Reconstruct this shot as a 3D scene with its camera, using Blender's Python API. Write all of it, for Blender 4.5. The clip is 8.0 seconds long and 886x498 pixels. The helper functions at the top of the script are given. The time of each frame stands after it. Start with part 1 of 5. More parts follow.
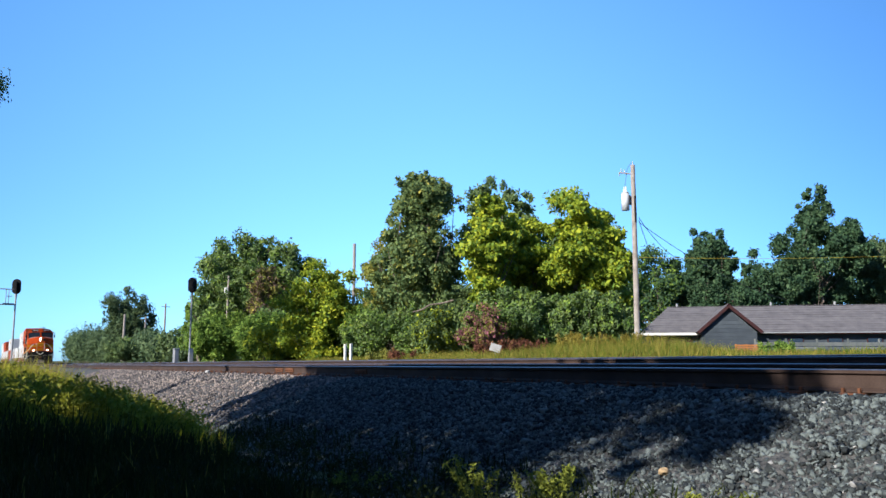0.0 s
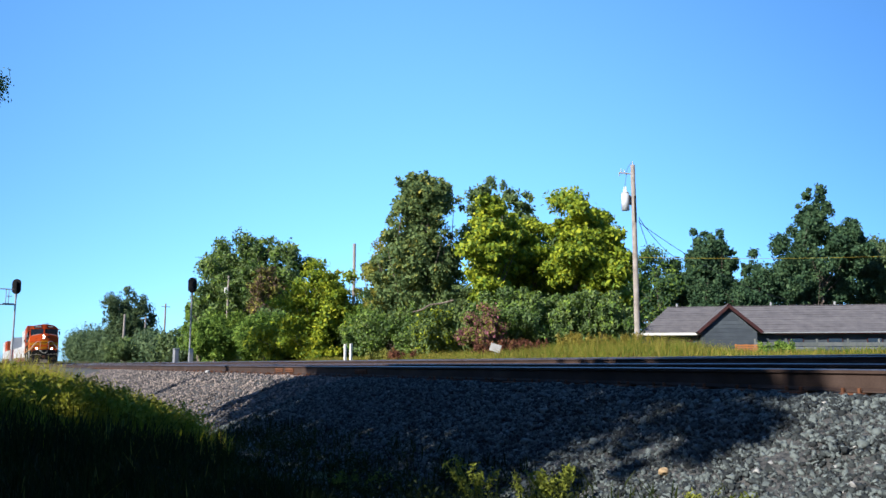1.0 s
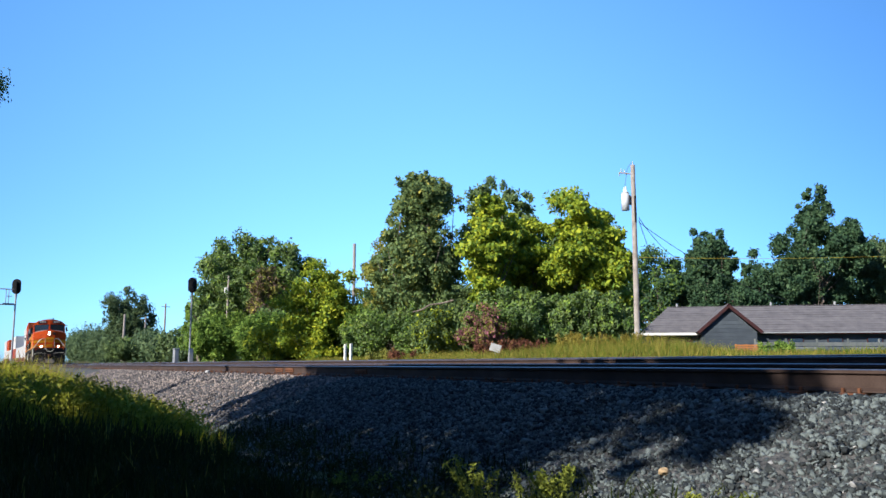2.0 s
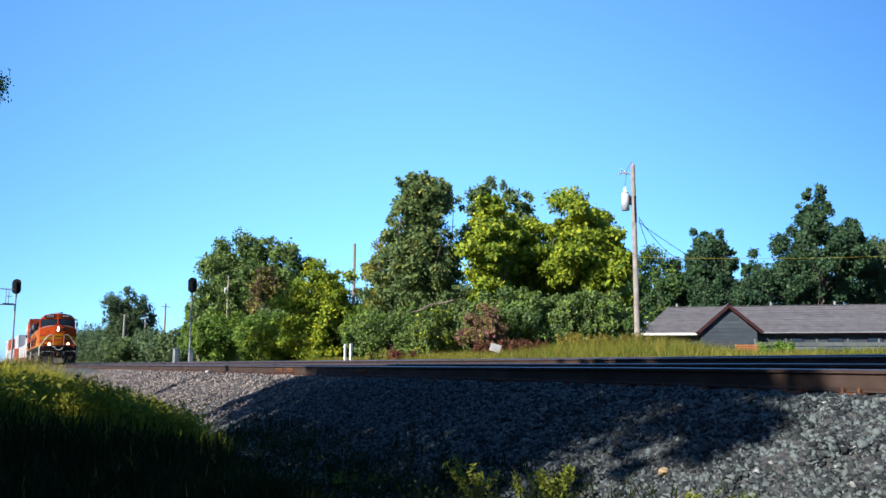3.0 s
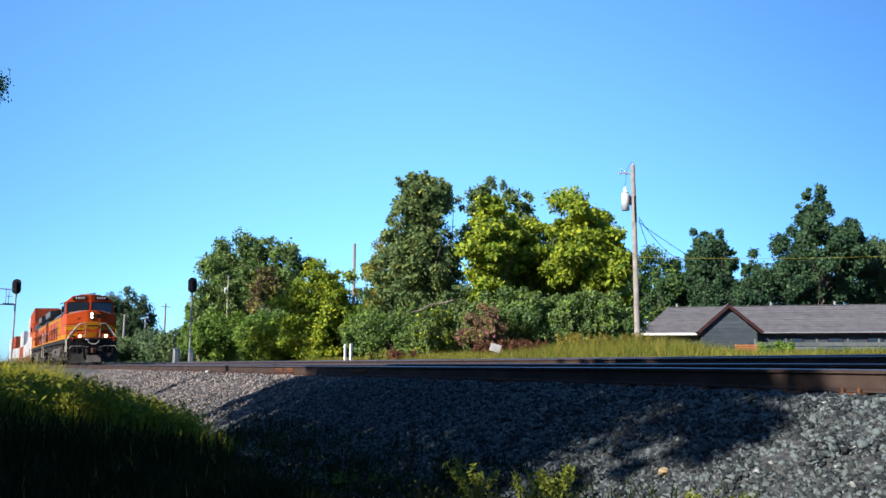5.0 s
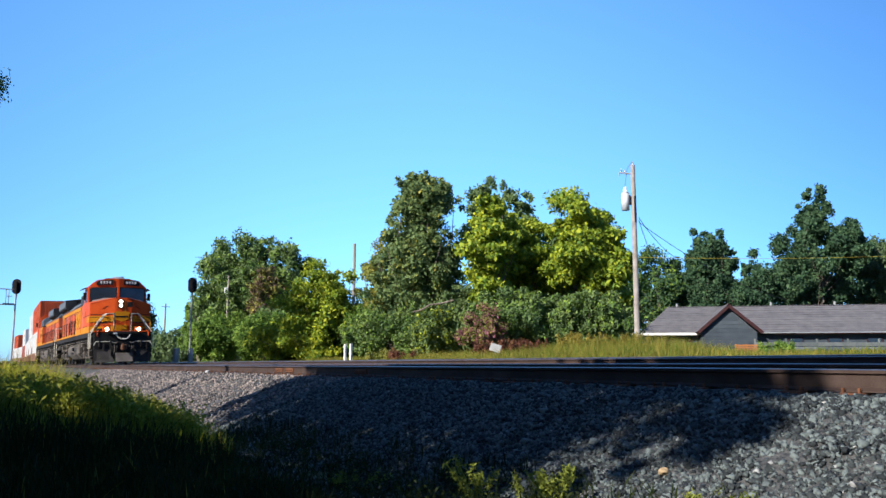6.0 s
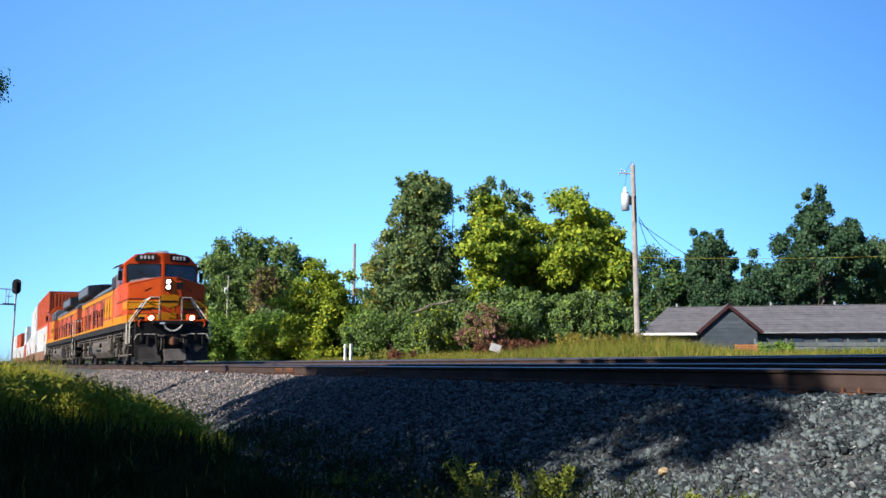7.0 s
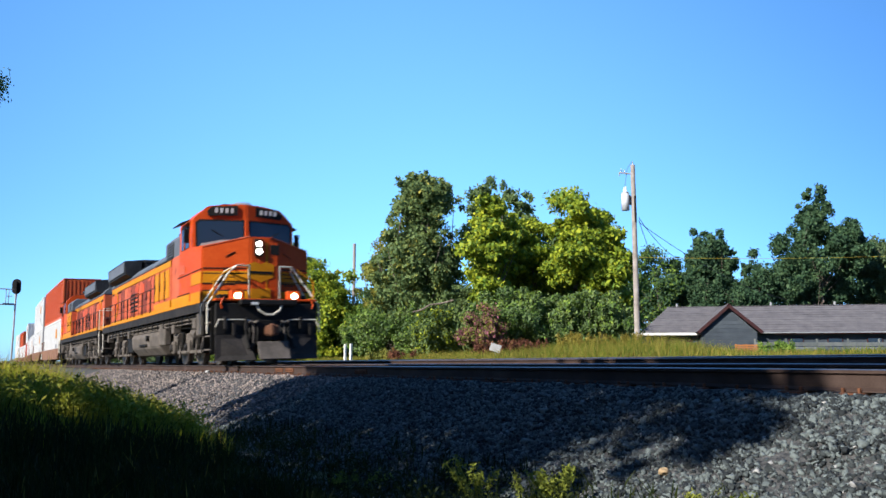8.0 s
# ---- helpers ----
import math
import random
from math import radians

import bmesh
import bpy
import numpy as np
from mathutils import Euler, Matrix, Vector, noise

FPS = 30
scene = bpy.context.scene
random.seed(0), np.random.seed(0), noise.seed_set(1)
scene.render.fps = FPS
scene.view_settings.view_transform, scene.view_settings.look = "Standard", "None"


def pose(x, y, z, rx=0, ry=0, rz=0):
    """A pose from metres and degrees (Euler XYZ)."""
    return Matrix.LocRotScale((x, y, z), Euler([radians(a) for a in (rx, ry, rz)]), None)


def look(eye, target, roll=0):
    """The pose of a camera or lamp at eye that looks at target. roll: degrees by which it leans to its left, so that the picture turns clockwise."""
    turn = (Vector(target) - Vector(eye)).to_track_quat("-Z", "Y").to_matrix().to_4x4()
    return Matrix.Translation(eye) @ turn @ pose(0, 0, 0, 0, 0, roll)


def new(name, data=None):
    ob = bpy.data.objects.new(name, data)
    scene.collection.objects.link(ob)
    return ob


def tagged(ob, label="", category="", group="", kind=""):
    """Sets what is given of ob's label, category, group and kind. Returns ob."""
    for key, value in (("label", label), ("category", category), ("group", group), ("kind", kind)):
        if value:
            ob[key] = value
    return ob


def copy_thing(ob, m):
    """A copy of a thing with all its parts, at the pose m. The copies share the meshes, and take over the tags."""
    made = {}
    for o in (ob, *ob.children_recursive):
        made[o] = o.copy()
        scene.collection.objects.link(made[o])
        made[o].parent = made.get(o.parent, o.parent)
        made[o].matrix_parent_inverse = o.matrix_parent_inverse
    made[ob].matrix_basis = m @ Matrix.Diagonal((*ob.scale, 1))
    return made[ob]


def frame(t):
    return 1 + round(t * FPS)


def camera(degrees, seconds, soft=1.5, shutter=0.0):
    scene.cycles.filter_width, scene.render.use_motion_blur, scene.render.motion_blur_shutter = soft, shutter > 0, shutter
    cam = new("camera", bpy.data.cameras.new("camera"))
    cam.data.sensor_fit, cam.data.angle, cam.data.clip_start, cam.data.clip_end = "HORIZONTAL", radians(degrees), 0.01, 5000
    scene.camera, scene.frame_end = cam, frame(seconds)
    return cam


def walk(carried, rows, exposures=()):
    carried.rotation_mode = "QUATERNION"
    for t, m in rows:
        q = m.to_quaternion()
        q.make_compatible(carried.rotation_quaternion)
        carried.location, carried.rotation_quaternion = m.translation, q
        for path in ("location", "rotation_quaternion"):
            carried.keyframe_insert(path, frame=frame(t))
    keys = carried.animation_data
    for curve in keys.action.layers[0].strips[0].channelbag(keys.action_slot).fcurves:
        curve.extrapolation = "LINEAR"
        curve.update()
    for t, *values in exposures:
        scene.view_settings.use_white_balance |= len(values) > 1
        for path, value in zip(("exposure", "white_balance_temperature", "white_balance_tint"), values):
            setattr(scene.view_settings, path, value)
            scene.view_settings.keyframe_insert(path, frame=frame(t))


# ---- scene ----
THETA, PITCH = radians(30.6), math.atan(199 / 1400)
EYE = Vector((0.0, 0.0, 0.06))
AIM = EYE + Vector((-math.cos(THETA) * math.cos(PITCH), math.sin(THETA) * math.cos(PITCH), math.sin(PITCH)))
cam = camera(58.5, 8.0, 1.5, 0.5)
walk(cam, [(0.0, look(EYE, AIM)), (8.0, look(EYE, AIM))], exposures=[(0.0, 1.0), (8.0, 1.0)])

# ---- light ----
SUN_ELEVATION, SUN_AZIMUTH = radians(31), math.atan2(0.2, -0.98)
TO_SUN = Vector((math.sin(SUN_AZIMUTH) * math.cos(SUN_ELEVATION), math.cos(SUN_AZIMUTH) * math.cos(SUN_ELEVATION), math.sin(SUN_ELEVATION)))
world = bpy.data.worlds.new("sky")
scene.world = world
world.use_nodes = True
sky = world.node_tree.nodes.new("ShaderNodeTexSky")
sky.sky_type, sky.sun_disc = "NISHITA", False
sky.sun_elevation, sky.sun_rotation = SUN_ELEVATION, SUN_AZIMUTH % (2 * math.pi)
sky.air_density, sky.dust_density, sky.ozone_density = 0.65, 0.5, 5.0
background = world.node_tree.nodes["Background"]
background.inputs["Strength"].default_value = 0.15
vivid = world.node_tree.nodes.new("ShaderNodeMix")
vivid.data_type, vivid.blend_type = "RGBA", "MULTIPLY"
vivid.inputs[0].default_value, vivid.inputs[7].default_value = 1.0, (0.80, 1.1, 1.2, 1)
world.node_tree.links.new(sky.outputs[0], vivid.inputs[6])
even = world.node_tree.nodes.new("ShaderNodeMix")
even.data_type = "RGBA"
even.inputs[0].default_value, even.inputs[7].default_value = 0.42, (0.58, 1.92, 3.7, 1)
world.node_tree.links.new(vivid.outputs[2], even.inputs[6])
# a broad pale haze, brightest low over the far end of the line and fading all round
where = world.node_tree.nodes.new("ShaderNodeTexCoord")
toward = world.node_tree.nodes.new("ShaderNodeVectorMath")
toward.operation = "DOT_PRODUCT"
toward.inputs[1].default_value = Vector((-0.88, 0.40, 0.25)).normalized()
world.node_tree.links.new(where.outputs["Generated"], toward.inputs[0])
fade = world.node_tree.nodes.new("ShaderNodeMapRange")
for k, v in enumerate((0.58, 1.0, 0.0, 1.0)):
    fade.inputs[1 + k].default_value = v
world.node_tree.links.new(toward.outputs["Value"], fade.inputs[0])
square = world.node_tree.nodes.new("ShaderNodeMath")
square.operation, square.inputs[1].default_value = "POWER", 2.2
world.node_tree.links.new(fade.outputs[0], square.inputs[0])
haze = world.node_tree.nodes.new("ShaderNodeMix")
haze.data_type = "RGBA"
haze.inputs[6].default_value, haze.inputs[7].default_value = (0.40, 0.48, 0.61, 1), (1.30, 1.21, 1.23, 1)
world.node_tree.links.new(square.outputs[0], haze.inputs[0])
tinted = world.node_tree.nodes.new("ShaderNodeMix")
tinted.data_type, tinted.blend_type = "RGBA", "MULTIPLY"
tinted.inputs[0].default_value = 1.0
world.node_tree.links.new(even.outputs[2], tinted.inputs[6])
world.node_tree.links.new(haze.outputs[2], tinted.inputs[7])
# the wide whiter glow of the sky round the sun
sunward = world.node_tree.nodes.new("ShaderNodeVectorMath")
sunward.operation = "DOT_PRODUCT"
sunward.inputs[1].default_value = TO_SUN
world.node_tree.links.new(where.outputs["Generated"], sunward.inputs[0])
near_sun = world.node_tree.nodes.new("ShaderNodeMapRange")
for k, v in enumerate((0.05, 1.0, 0.0, 1.0)):
    near_sun.inputs[1 + k].default_value = v
world.node_tree.links.new(sunward.outputs["Value"], near_sun.inputs[0])
aureole = world.node_tree.nodes.new("ShaderNodeMix")
aureole.data_type = "RGBA"
aureole.inputs[6].default_value, aureole.inputs[7].default_value = (1, 1, 1, 1), (1.6, 1.05, 0.9, 1)
world.node_tree.links.new(near_sun.outputs[0], aureole.inputs[0])
whole = world.node_tree.nodes.new("ShaderNodeMix")
whole.data_type, whole.blend_type = "RGBA", "MULTIPLY"
whole.inputs[0].default_value = 1.0
world.node_tree.links.new(tinted.outputs[2], whole.inputs[6])
world.node_tree.links.new(aureole.outputs[2], whole.inputs[7])
world.node_tree.links.new(whole.outputs[2], background.inputs["Color"])
sun_data = bpy.data.lights.new("sun", "SUN")
sun_data.energy, sun_data.angle, sun_data.color = 5.0, radians(0.6), (1.0, 0.94, 0.85)
sun = new("sun", sun_data)
sun.matrix_world = look(TO_SUN * 200, (0, 0, 0))


# ---- materials ----
def material(name, colors, scale=4.0, detail=6.0, rough=0.8, metal=0.0, bump=0.3, bump_scale=None, island=0.0, object_random=0.0, translucent=0.0,
             fine=None, spots=None, spec=0.3, depth=0.02, coat=0.0):
    """A procedural surface: a ramp of colours over two scales of noise, variation from piece to piece, relief, and light let through for leaves."""
    m = bpy.data.materials.new(name)
    m.use_nodes = True
    n, link = m.node_tree.nodes, m.node_tree.links.new
    shader = n["Principled BSDF"]
    where = n.new("ShaderNodeTexCoord")
    noise_a = n.new("ShaderNodeTexNoise")
    noise_a.inputs["Scale"].default_value, noise_a.inputs["Detail"].default_value = scale, detail
    link(where.outputs["Object"], noise_a.inputs["Vector"])
    noise_b = n.new("ShaderNodeTexNoise")
    noise_b.inputs["Scale"].default_value, noise_b.inputs["Detail"].default_value = (fine or scale * 9), 4.0
    link(where.outputs["Object"], noise_b.inputs["Vector"])

    def calc(op, a, b, clamp=False):
        c = n.new("ShaderNodeMath")
        c.operation, c.use_clamp = op, clamp
        for i, v in enumerate((a, b)):
            if isinstance(v, (int, float)):
                c.inputs[i].default_value = v
            else:
                link(v, c.inputs[i])
        return c.outputs[0]

    value = calc("ADD", calc("MULTIPLY", noise_a.outputs["Fac"], 0.65), calc("MULTIPLY", noise_b.outputs["Fac"], 0.35))
    value = calc("ADD", calc("MULTIPLY", calc("SUBTRACT", value, 0.5), 2.2), 0.5)
    if island:
        geometry = n.new("ShaderNodeNewGeometry")
        value = calc("ADD", value, calc("MULTIPLY", calc("SUBTRACT", geometry.outputs["Random Per Island"], 0.5), island))
    if object_random:
        info = n.new("ShaderNodeObjectInfo")
        value = calc("ADD", value, calc("MULTIPLY", calc("SUBTRACT", info.outputs["Random"], 0.5), object_random))
    ramp = n.new("ShaderNodeValToRGB")
    while len(ramp.color_ramp.elements) < len(colors):
        ramp.color_ramp.elements.new(0.5)
    for i, c in enumerate(colors):
        e = ramp.color_ramp.elements[i]
        e.position, e.color = 0.08 + 0.84 * i / max(1, len(colors) - 1), (*c, 1)
    link(value, ramp.inputs[0])
    color = ramp.outputs[0]
    if spots:
        spot_color, spot_scale, spot_level = spots
        noise_c = n.new("ShaderNodeTexNoise")
        noise_c.inputs["Scale"].default_value, noise_c.inputs["Detail"].default_value = spot_scale, 8.0
        link(where.outputs["Object"], noise_c.inputs["Vector"])
        mix = n.new("ShaderNodeMix")
        mix.data_type = "RGBA"
        link(calc("MULTIPLY", calc("SUBTRACT", noise_c.outputs["Fac"], spot_level), 7.0, True), mix.inputs[0])
        link(color, mix.inputs[6])
        mix.inputs[7].default_value = (*spot_color, 1)
        color = mix.outputs[2]
    link(color, shader.inputs["Base Color"])
    shader.inputs["Metallic"].default_value = metal
    shader.inputs["Specular IOR Level"].default_value = spec
    shader.inputs["Coat Weight"].default_value = coat
    link(calc("ADD", calc("MULTIPLY", calc("SUBTRACT", noise_b.outputs["Fac"], 0.5), 0.25), rough, True), shader.inputs["Roughness"])
    if bump:
        relief = n.new("ShaderNodeBump")
        relief.inputs["Strength"].default_value, relief.inputs["Distance"].default_value = bump, depth
        if bump_scale:
            noise_d = n.new("ShaderNodeTexNoise")
            noise_d.inputs["Scale"].default_value, noise_d.inputs["Detail"].default_value = bump_scale, 5.0
            link(where.outputs["Object"], noise_d.inputs["Vector"])
            link(noise_d.outputs["Fac"], relief.inputs["Height"])
        else:
            link(noise_b.outputs["Fac"], relief.inputs["Height"])
        link(relief.outputs[0], shader.inputs["Normal"])
    if translucent:
        thin = n.new("ShaderNodeBsdfTranslucent")
        link(color, thin.inputs["Color"])
        blend = n.new("ShaderNodeMixShader")
        blend.inputs[0].default_value = translucent
        link(shader.outputs[0], blend.inputs[1])
        link(thin.outputs[0], blend.inputs[2])
        link(blend.outputs[0], n["Material Output"].inputs["Surface"])
    return m


def leaf_material(name, dark, mid, light, through_light=0.3):
    return material(name, [dark, mid, light], scale=0.7, fine=3.0, rough=0.6, bump=0, island=0.45, translucent=through_light, spec=0.14)


def glow(name, color, strength):
    m = bpy.data.materials.new(name)
    m.use_nodes = True
    shader = m.node_tree.nodes["Principled BSDF"]
    shader.inputs["Base Color"].default_value = (*color, 1)
    shader.inputs["Emission Color"].default_value = (*color, 1)
    shader.inputs["Emission Strength"].default_value = strength
    return m


def glass_material(name, tint):
    m = bpy.data.materials.new(name)
    m.use_nodes = True
    shader = m.node_tree.nodes["Principled BSDF"]
    shader.inputs["Base Color"].default_value = (*tint, 1)
    shader.inputs["Roughness"].default_value = 0.05
    shader.inputs["Specular IOR Level"].default_value = 0.5
    return m


SOIL = material("soil and dry grass", [(0.018, 0.021, 0.009), (0.042, 0.045, 0.015), (0.084, 0.078, 0.03)], 0.6, rough=0.95, bump=0.6, bump_scale=14, depth=0.06)
BALLAST = material("crushed grey rock bed", [(0.023, 0.0237, 0.0255), (0.0553, 0.057, 0.0581), (0.0969, 0.0952, 0.0935)], 9, fine=40, rough=0.9, bump=1.0, bump_scale=18, depth=0.06)
# STONE is darker rock, toned lower still to deepen the near slope's tree shade
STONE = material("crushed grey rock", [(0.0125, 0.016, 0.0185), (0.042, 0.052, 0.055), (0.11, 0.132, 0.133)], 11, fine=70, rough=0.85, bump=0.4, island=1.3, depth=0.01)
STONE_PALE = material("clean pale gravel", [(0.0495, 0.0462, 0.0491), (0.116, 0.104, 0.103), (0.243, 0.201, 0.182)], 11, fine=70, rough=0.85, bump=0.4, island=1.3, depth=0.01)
WHITE_STONE = material("pale quartz rock", [(0.17, 0.175, 0.18), (0.30, 0.30, 0.295)], 9, rough=0.8, bump=0.3, island=0.6, depth=0.01)
STONE_TAN = material("tan sandstone lump", [(0.224, 0.154, 0.084), (0.35, 0.259, 0.154)], 11, rough=0.85, bump=0.4, depth=0.01)
RAIL_SIDE = material("rusted rail steel", [(0.019, 0.0115, 0.0095), (0.043, 0.0265, 0.021), (0.066, 0.044, 0.037)], 3, fine=60, rough=0.75, metal=0.15, bump=0.25, depth=0.004)
RAIL_TOP = material("polished running surface", [(0.28, 0.28, 0.30), (0.42, 0.42, 0.44)], 3, rough=0.38, metal=1.0, bump=0.05, depth=0.002)
TIE_WOOD = material("creosoted oak", [(0.0245, 0.0175, 0.014), (0.0595, 0.0455, 0.035), (0.112, 0.091, 0.07)], 4, fine=30, rough=0.9, bump=0.6, depth=0.02, object_random=0.6)
RUST = material("rusty iron", [(0.06, 0.024, 0.012), (0.144, 0.06, 0.03)], 12, rough=0.8, bump=0.3, depth=0.005, object_random=0.4)
ORANGE = material("orange locomotive paint", [(0.323, 0.0357, 0.00435), (0.411, 0.0515, 0.00598), (0.47, 0.0678, 0.00976)], 1.2, fine=12, rough=0.5, bump=0.05, spec=0.14, depth=0.004, spots=((0.191, 0.0428, 0.0109), 2.2, 0.66))
FADED_ORANGE = material("sun-faded orange paint", [(0.32, 0.058, 0.026), (0.41, 0.086, 0.040), (0.47, 0.12, 0.060)], 0.9, fine=14, rough=0.6, bump=0.05, spec=0.12, depth=0.004, spots=((0.20, 0.04, 0.022), 1.8, 0.55))
DOOR_RED = material("grimy dark red paint", [(0.13, 0.028, 0.018), (0.22, 0.05, 0.03)], 1.4, fine=12, rough=0.6, bump=0.05, spec=0.12, depth=0.004)
HOOD_GREY = material("blue grey roof paint", [(0.06, 0.07, 0.085), (0.11, 0.125, 0.15)], 1.5, fine=14, rough=0.6, bump=0.1, depth=0.004, spec=0.2)
YELLOW = material("golden yellow paint", [(0.36, 0.135, 0.003), (0.46, 0.185, 0.005)], 1.2, fine=12, rough=0.55, bump=0.05, spec=0.12, depth=0.004, spots=((0.21, 0.091, 0.0084), 3.0, 0.66))
PLOUGH_GREY = material("scraped dark plough steel", [(0.009, 0.0085, 0.0088), (0.02, 0.0185, 0.0185), (0.04, 0.035, 0.033)], 2, fine=20, rough=0.7, bump=0.15, depth=0.005, spec=0.12)
BLACK = material("black machinery paint", [(0.0036, 0.0036, 0.00405), (0.0099, 0.00945, 0.009), (0.0225, 0.0203, 0.018)], 2, fine=20, rough=0.6, bump=0.1, depth=0.004, spec=0.12)
ROOF_DARK = material("dark roof paint with soot", [(0.011, 0.0121, 0.0143), (0.0303, 0.033, 0.0385)], 1.5, fine=12, rough=0.6, bump=0.1, depth=0.004, spec=0.12)
TRUCK_GREY = material("dusty grey cast steel", [(0.0396, 0.0352, 0.0308), (0.084, 0.0726, 0.0638), (0.132, 0.114, 0.102)], 2.5, fine=22, rough=0.85, bump=0.25, depth=0.01)
HANDRAIL = material("pale cream handrail paint", [(0.413, 0.375, 0.3), (0.562, 0.54, 0.48)], 5, rough=0.5, bump=0)
WHEEL_STEEL = material("worn wheel steel", [(0.05, 0.042, 0.038), (0.13, 0.115, 0.105)], 5, rough=0.5, metal=0.7, bump=0.1)
CAB_GLASS = glass_material("dark cab glass", (0.015, 0.025, 0.04))
LAMP_GLOW = glow("burning headlight", (1.0, 0.93, 0.80), 9.0)
DITCH_GLOW = glow("burning ditch light", (1.0, 0.84, 0.55), 9.0)
NUMBER_WHITE = material("white number paint", [(0.42, 0.42, 0.406), (0.525, 0.525, 0.504)], 5, bump=0)
CONTAINER_ORANGE = material("faded orange container paint", [(0.364, 0.063, 0.0175), (0.462, 0.091, 0.0245)], 0.8, fine=8, rough=0.55, bump=0.08, spots=((0.21, 0.049, 0.021), 1.6, 0.68))
CONTAINER_WHITE = material("white container paint", [(0.487, 0.494, 0.494), (0.59, 0.59, 0.583)], 0.8, fine=8, rough=0.5, bump=0.05, spots=((0.31, 0.266, 0.221), 1.6, 0.69))
CONTAINER_RED = material("brick red container paint", [(0.30, 0.06, 0.035), (0.42, 0.09, 0.05)], 0.8, fine=8, rough=0.55, bump=0.08)
WELL_BROWN = material("brown well car paint", [(0.12, 0.06, 0.04), (0.24, 0.13, 0.08)], 1.5, fine=14, rough=0.8, bump=0.15)
POLE_WOOD = material("silvered pole wood", [(0.15, 0.128, 0.112), (0.255, 0.225, 0.203), (0.345, 0.315, 0.292)], 2.5, fine=30, rough=0.9, bump=0.4, depth=0.02)
GALVANIZED = material("dull galvanised steel", [(0.238, 0.25, 0.262), (0.333, 0.345, 0.357)], 3, fine=30, rough=0.5, metal=0.5, bump=0.05)
CAN_GREY = material("light grey enamel", [(0.36, 0.38, 0.40), (0.46, 0.48, 0.50)], 3, fine=24, rough=0.5, bump=0.03)
SIGNAL_BLACK = material("matt black signal paint", [(0.006, 0.006, 0.007), (0.014, 0.014, 0.015)], 3, rough=0.6, bump=0, spec=0.12)
WHITE_PAINT = material("weathered white paint", [(0.544, 0.544, 0.528), (0.672, 0.672, 0.664)], 3, fine=20, rough=0.6, bump=0.08)
SHINGLE = material("grey brown asphalt shingle", [(0.07, 0.067, 0.075), (0.098, 0.094, 0.103), (0.125, 0.12, 0.128)], 1.5, fine=14, rough=0.95, bump=0.4, depth=0.01, object_random=0.25)
SIDING = material("blue grey board siding", [(0.032, 0.042, 0.055), (0.056, 0.07, 0.086)], 1.5, fine=14, rough=0.8, bump=0.15, object_random=0.6)
DARK_RED = material("dark red trim paint", [(0.022, 0.005, 0.0055), (0.04, 0.009, 0.0095)], 3, rough=0.6, bump=0.05)
FENCE_WOOD = material("grey fence boards", [(0.075, 0.088, 0.09), (0.14, 0.15, 0.148)], 3, fine=26, rough=0.9, bump=0.3, object_random=0.8)
PALLET_WOOD = material("orange brown boards", [(0.266, 0.098, 0.028), (0.385, 0.168, 0.063)], 3, fine=26, rough=0.85, bump=0.3)
BARK = material("grey brown bark", [(0.05, 0.04, 0.03), (0.13, 0.105, 0.085), (0.24, 0.20, 0.17)], 5, fine=28, rough=0.95, bump=0.7, depth=0.03)
WIRE = material("weathered wire", [(0.03, 0.03, 0.03), (0.07, 0.07, 0.07)], 3, bump=0)
SUNLIT_YELLOW = material("cable tinted by sunlight", [(0.45, 0.3, 0.012), (0.51, 0.36, 0.024)], 3, rough=0.5, bump=0)
GREY_BOARD = material("weathered grey plywood", [(0.204, 0.204, 0.198), (0.312, 0.312, 0.3)], 4, fine=30, rough=0.9, bump=0.2)
LEAF_YELLOW = leaf_material("yellow green leaves", (0.07, 0.125, 0.014), (0.24, 0.305, 0.026), (0.45, 0.455, 0.038))
LEAF_GREEN = leaf_material("mid green leaves", (0.046, 0.095, 0.02), (0.118, 0.205, 0.036), (0.255, 0.345, 0.06))
LEAF_DARK = leaf_material("dark green leaves", (0.046, 0.086, 0.038), (0.112, 0.172, 0.064), (0.22, 0.28, 0.095), 0.3)
LEAF_OLIVE = leaf_material("olive drying leaves", (0.0617, 0.0805, 0.0214), (0.176, 0.202, 0.0416), (0.388, 0.322, 0.0714))
LEAF_BROWN = leaf_material("brown dead leaves", (0.055, 0.0385, 0.033), (0.132, 0.088, 0.066), (0.22, 0.143, 0.099))
LEAF_DEEP = leaf_material("deep green leaves", (0.019, 0.047, 0.026), (0.044, 0.092, 0.045), (0.088, 0.148, 0.064), 0.3)
PINK_FLOWER = leaf_material("dusty pink blossom", (0.10, 0.04, 0.05), (0.24, 0.09, 0.11), (0.38, 0.16, 0.19))
LEAF_FAR = leaf_material("distant green leaves", (0.036, 0.066, 0.034), (0.072, 0.115, 0.052), (0.12, 0.165, 0.072), 0.3)
GRASS = leaf_material("green grass blades", (0.05, 0.08, 0.01), (0.12, 0.165, 0.02), (0.22, 0.245, 0.034), 0.45)
GRASS_DRY = leaf_material("straw yellow grass blades", (0.12, 0.095, 0.02), (0.25, 0.21, 0.04), (0.39, 0.32, 0.075), 0.4)
DOCK_BROWN = leaf_material("rusty brown seed heads", (0.06, 0.025, 0.018), (0.14, 0.055, 0.035), (0.24, 0.11, 0.06))
# bank weeds in two tones: one brightened for sun, one darkened for tree shade
SUNNY_GRASS = leaf_material("sun-brightened weed blades", (0.15, 0.18, 0.012), (0.32, 0.34, 0.025), (0.48, 0.45, 0.045), 0.6)
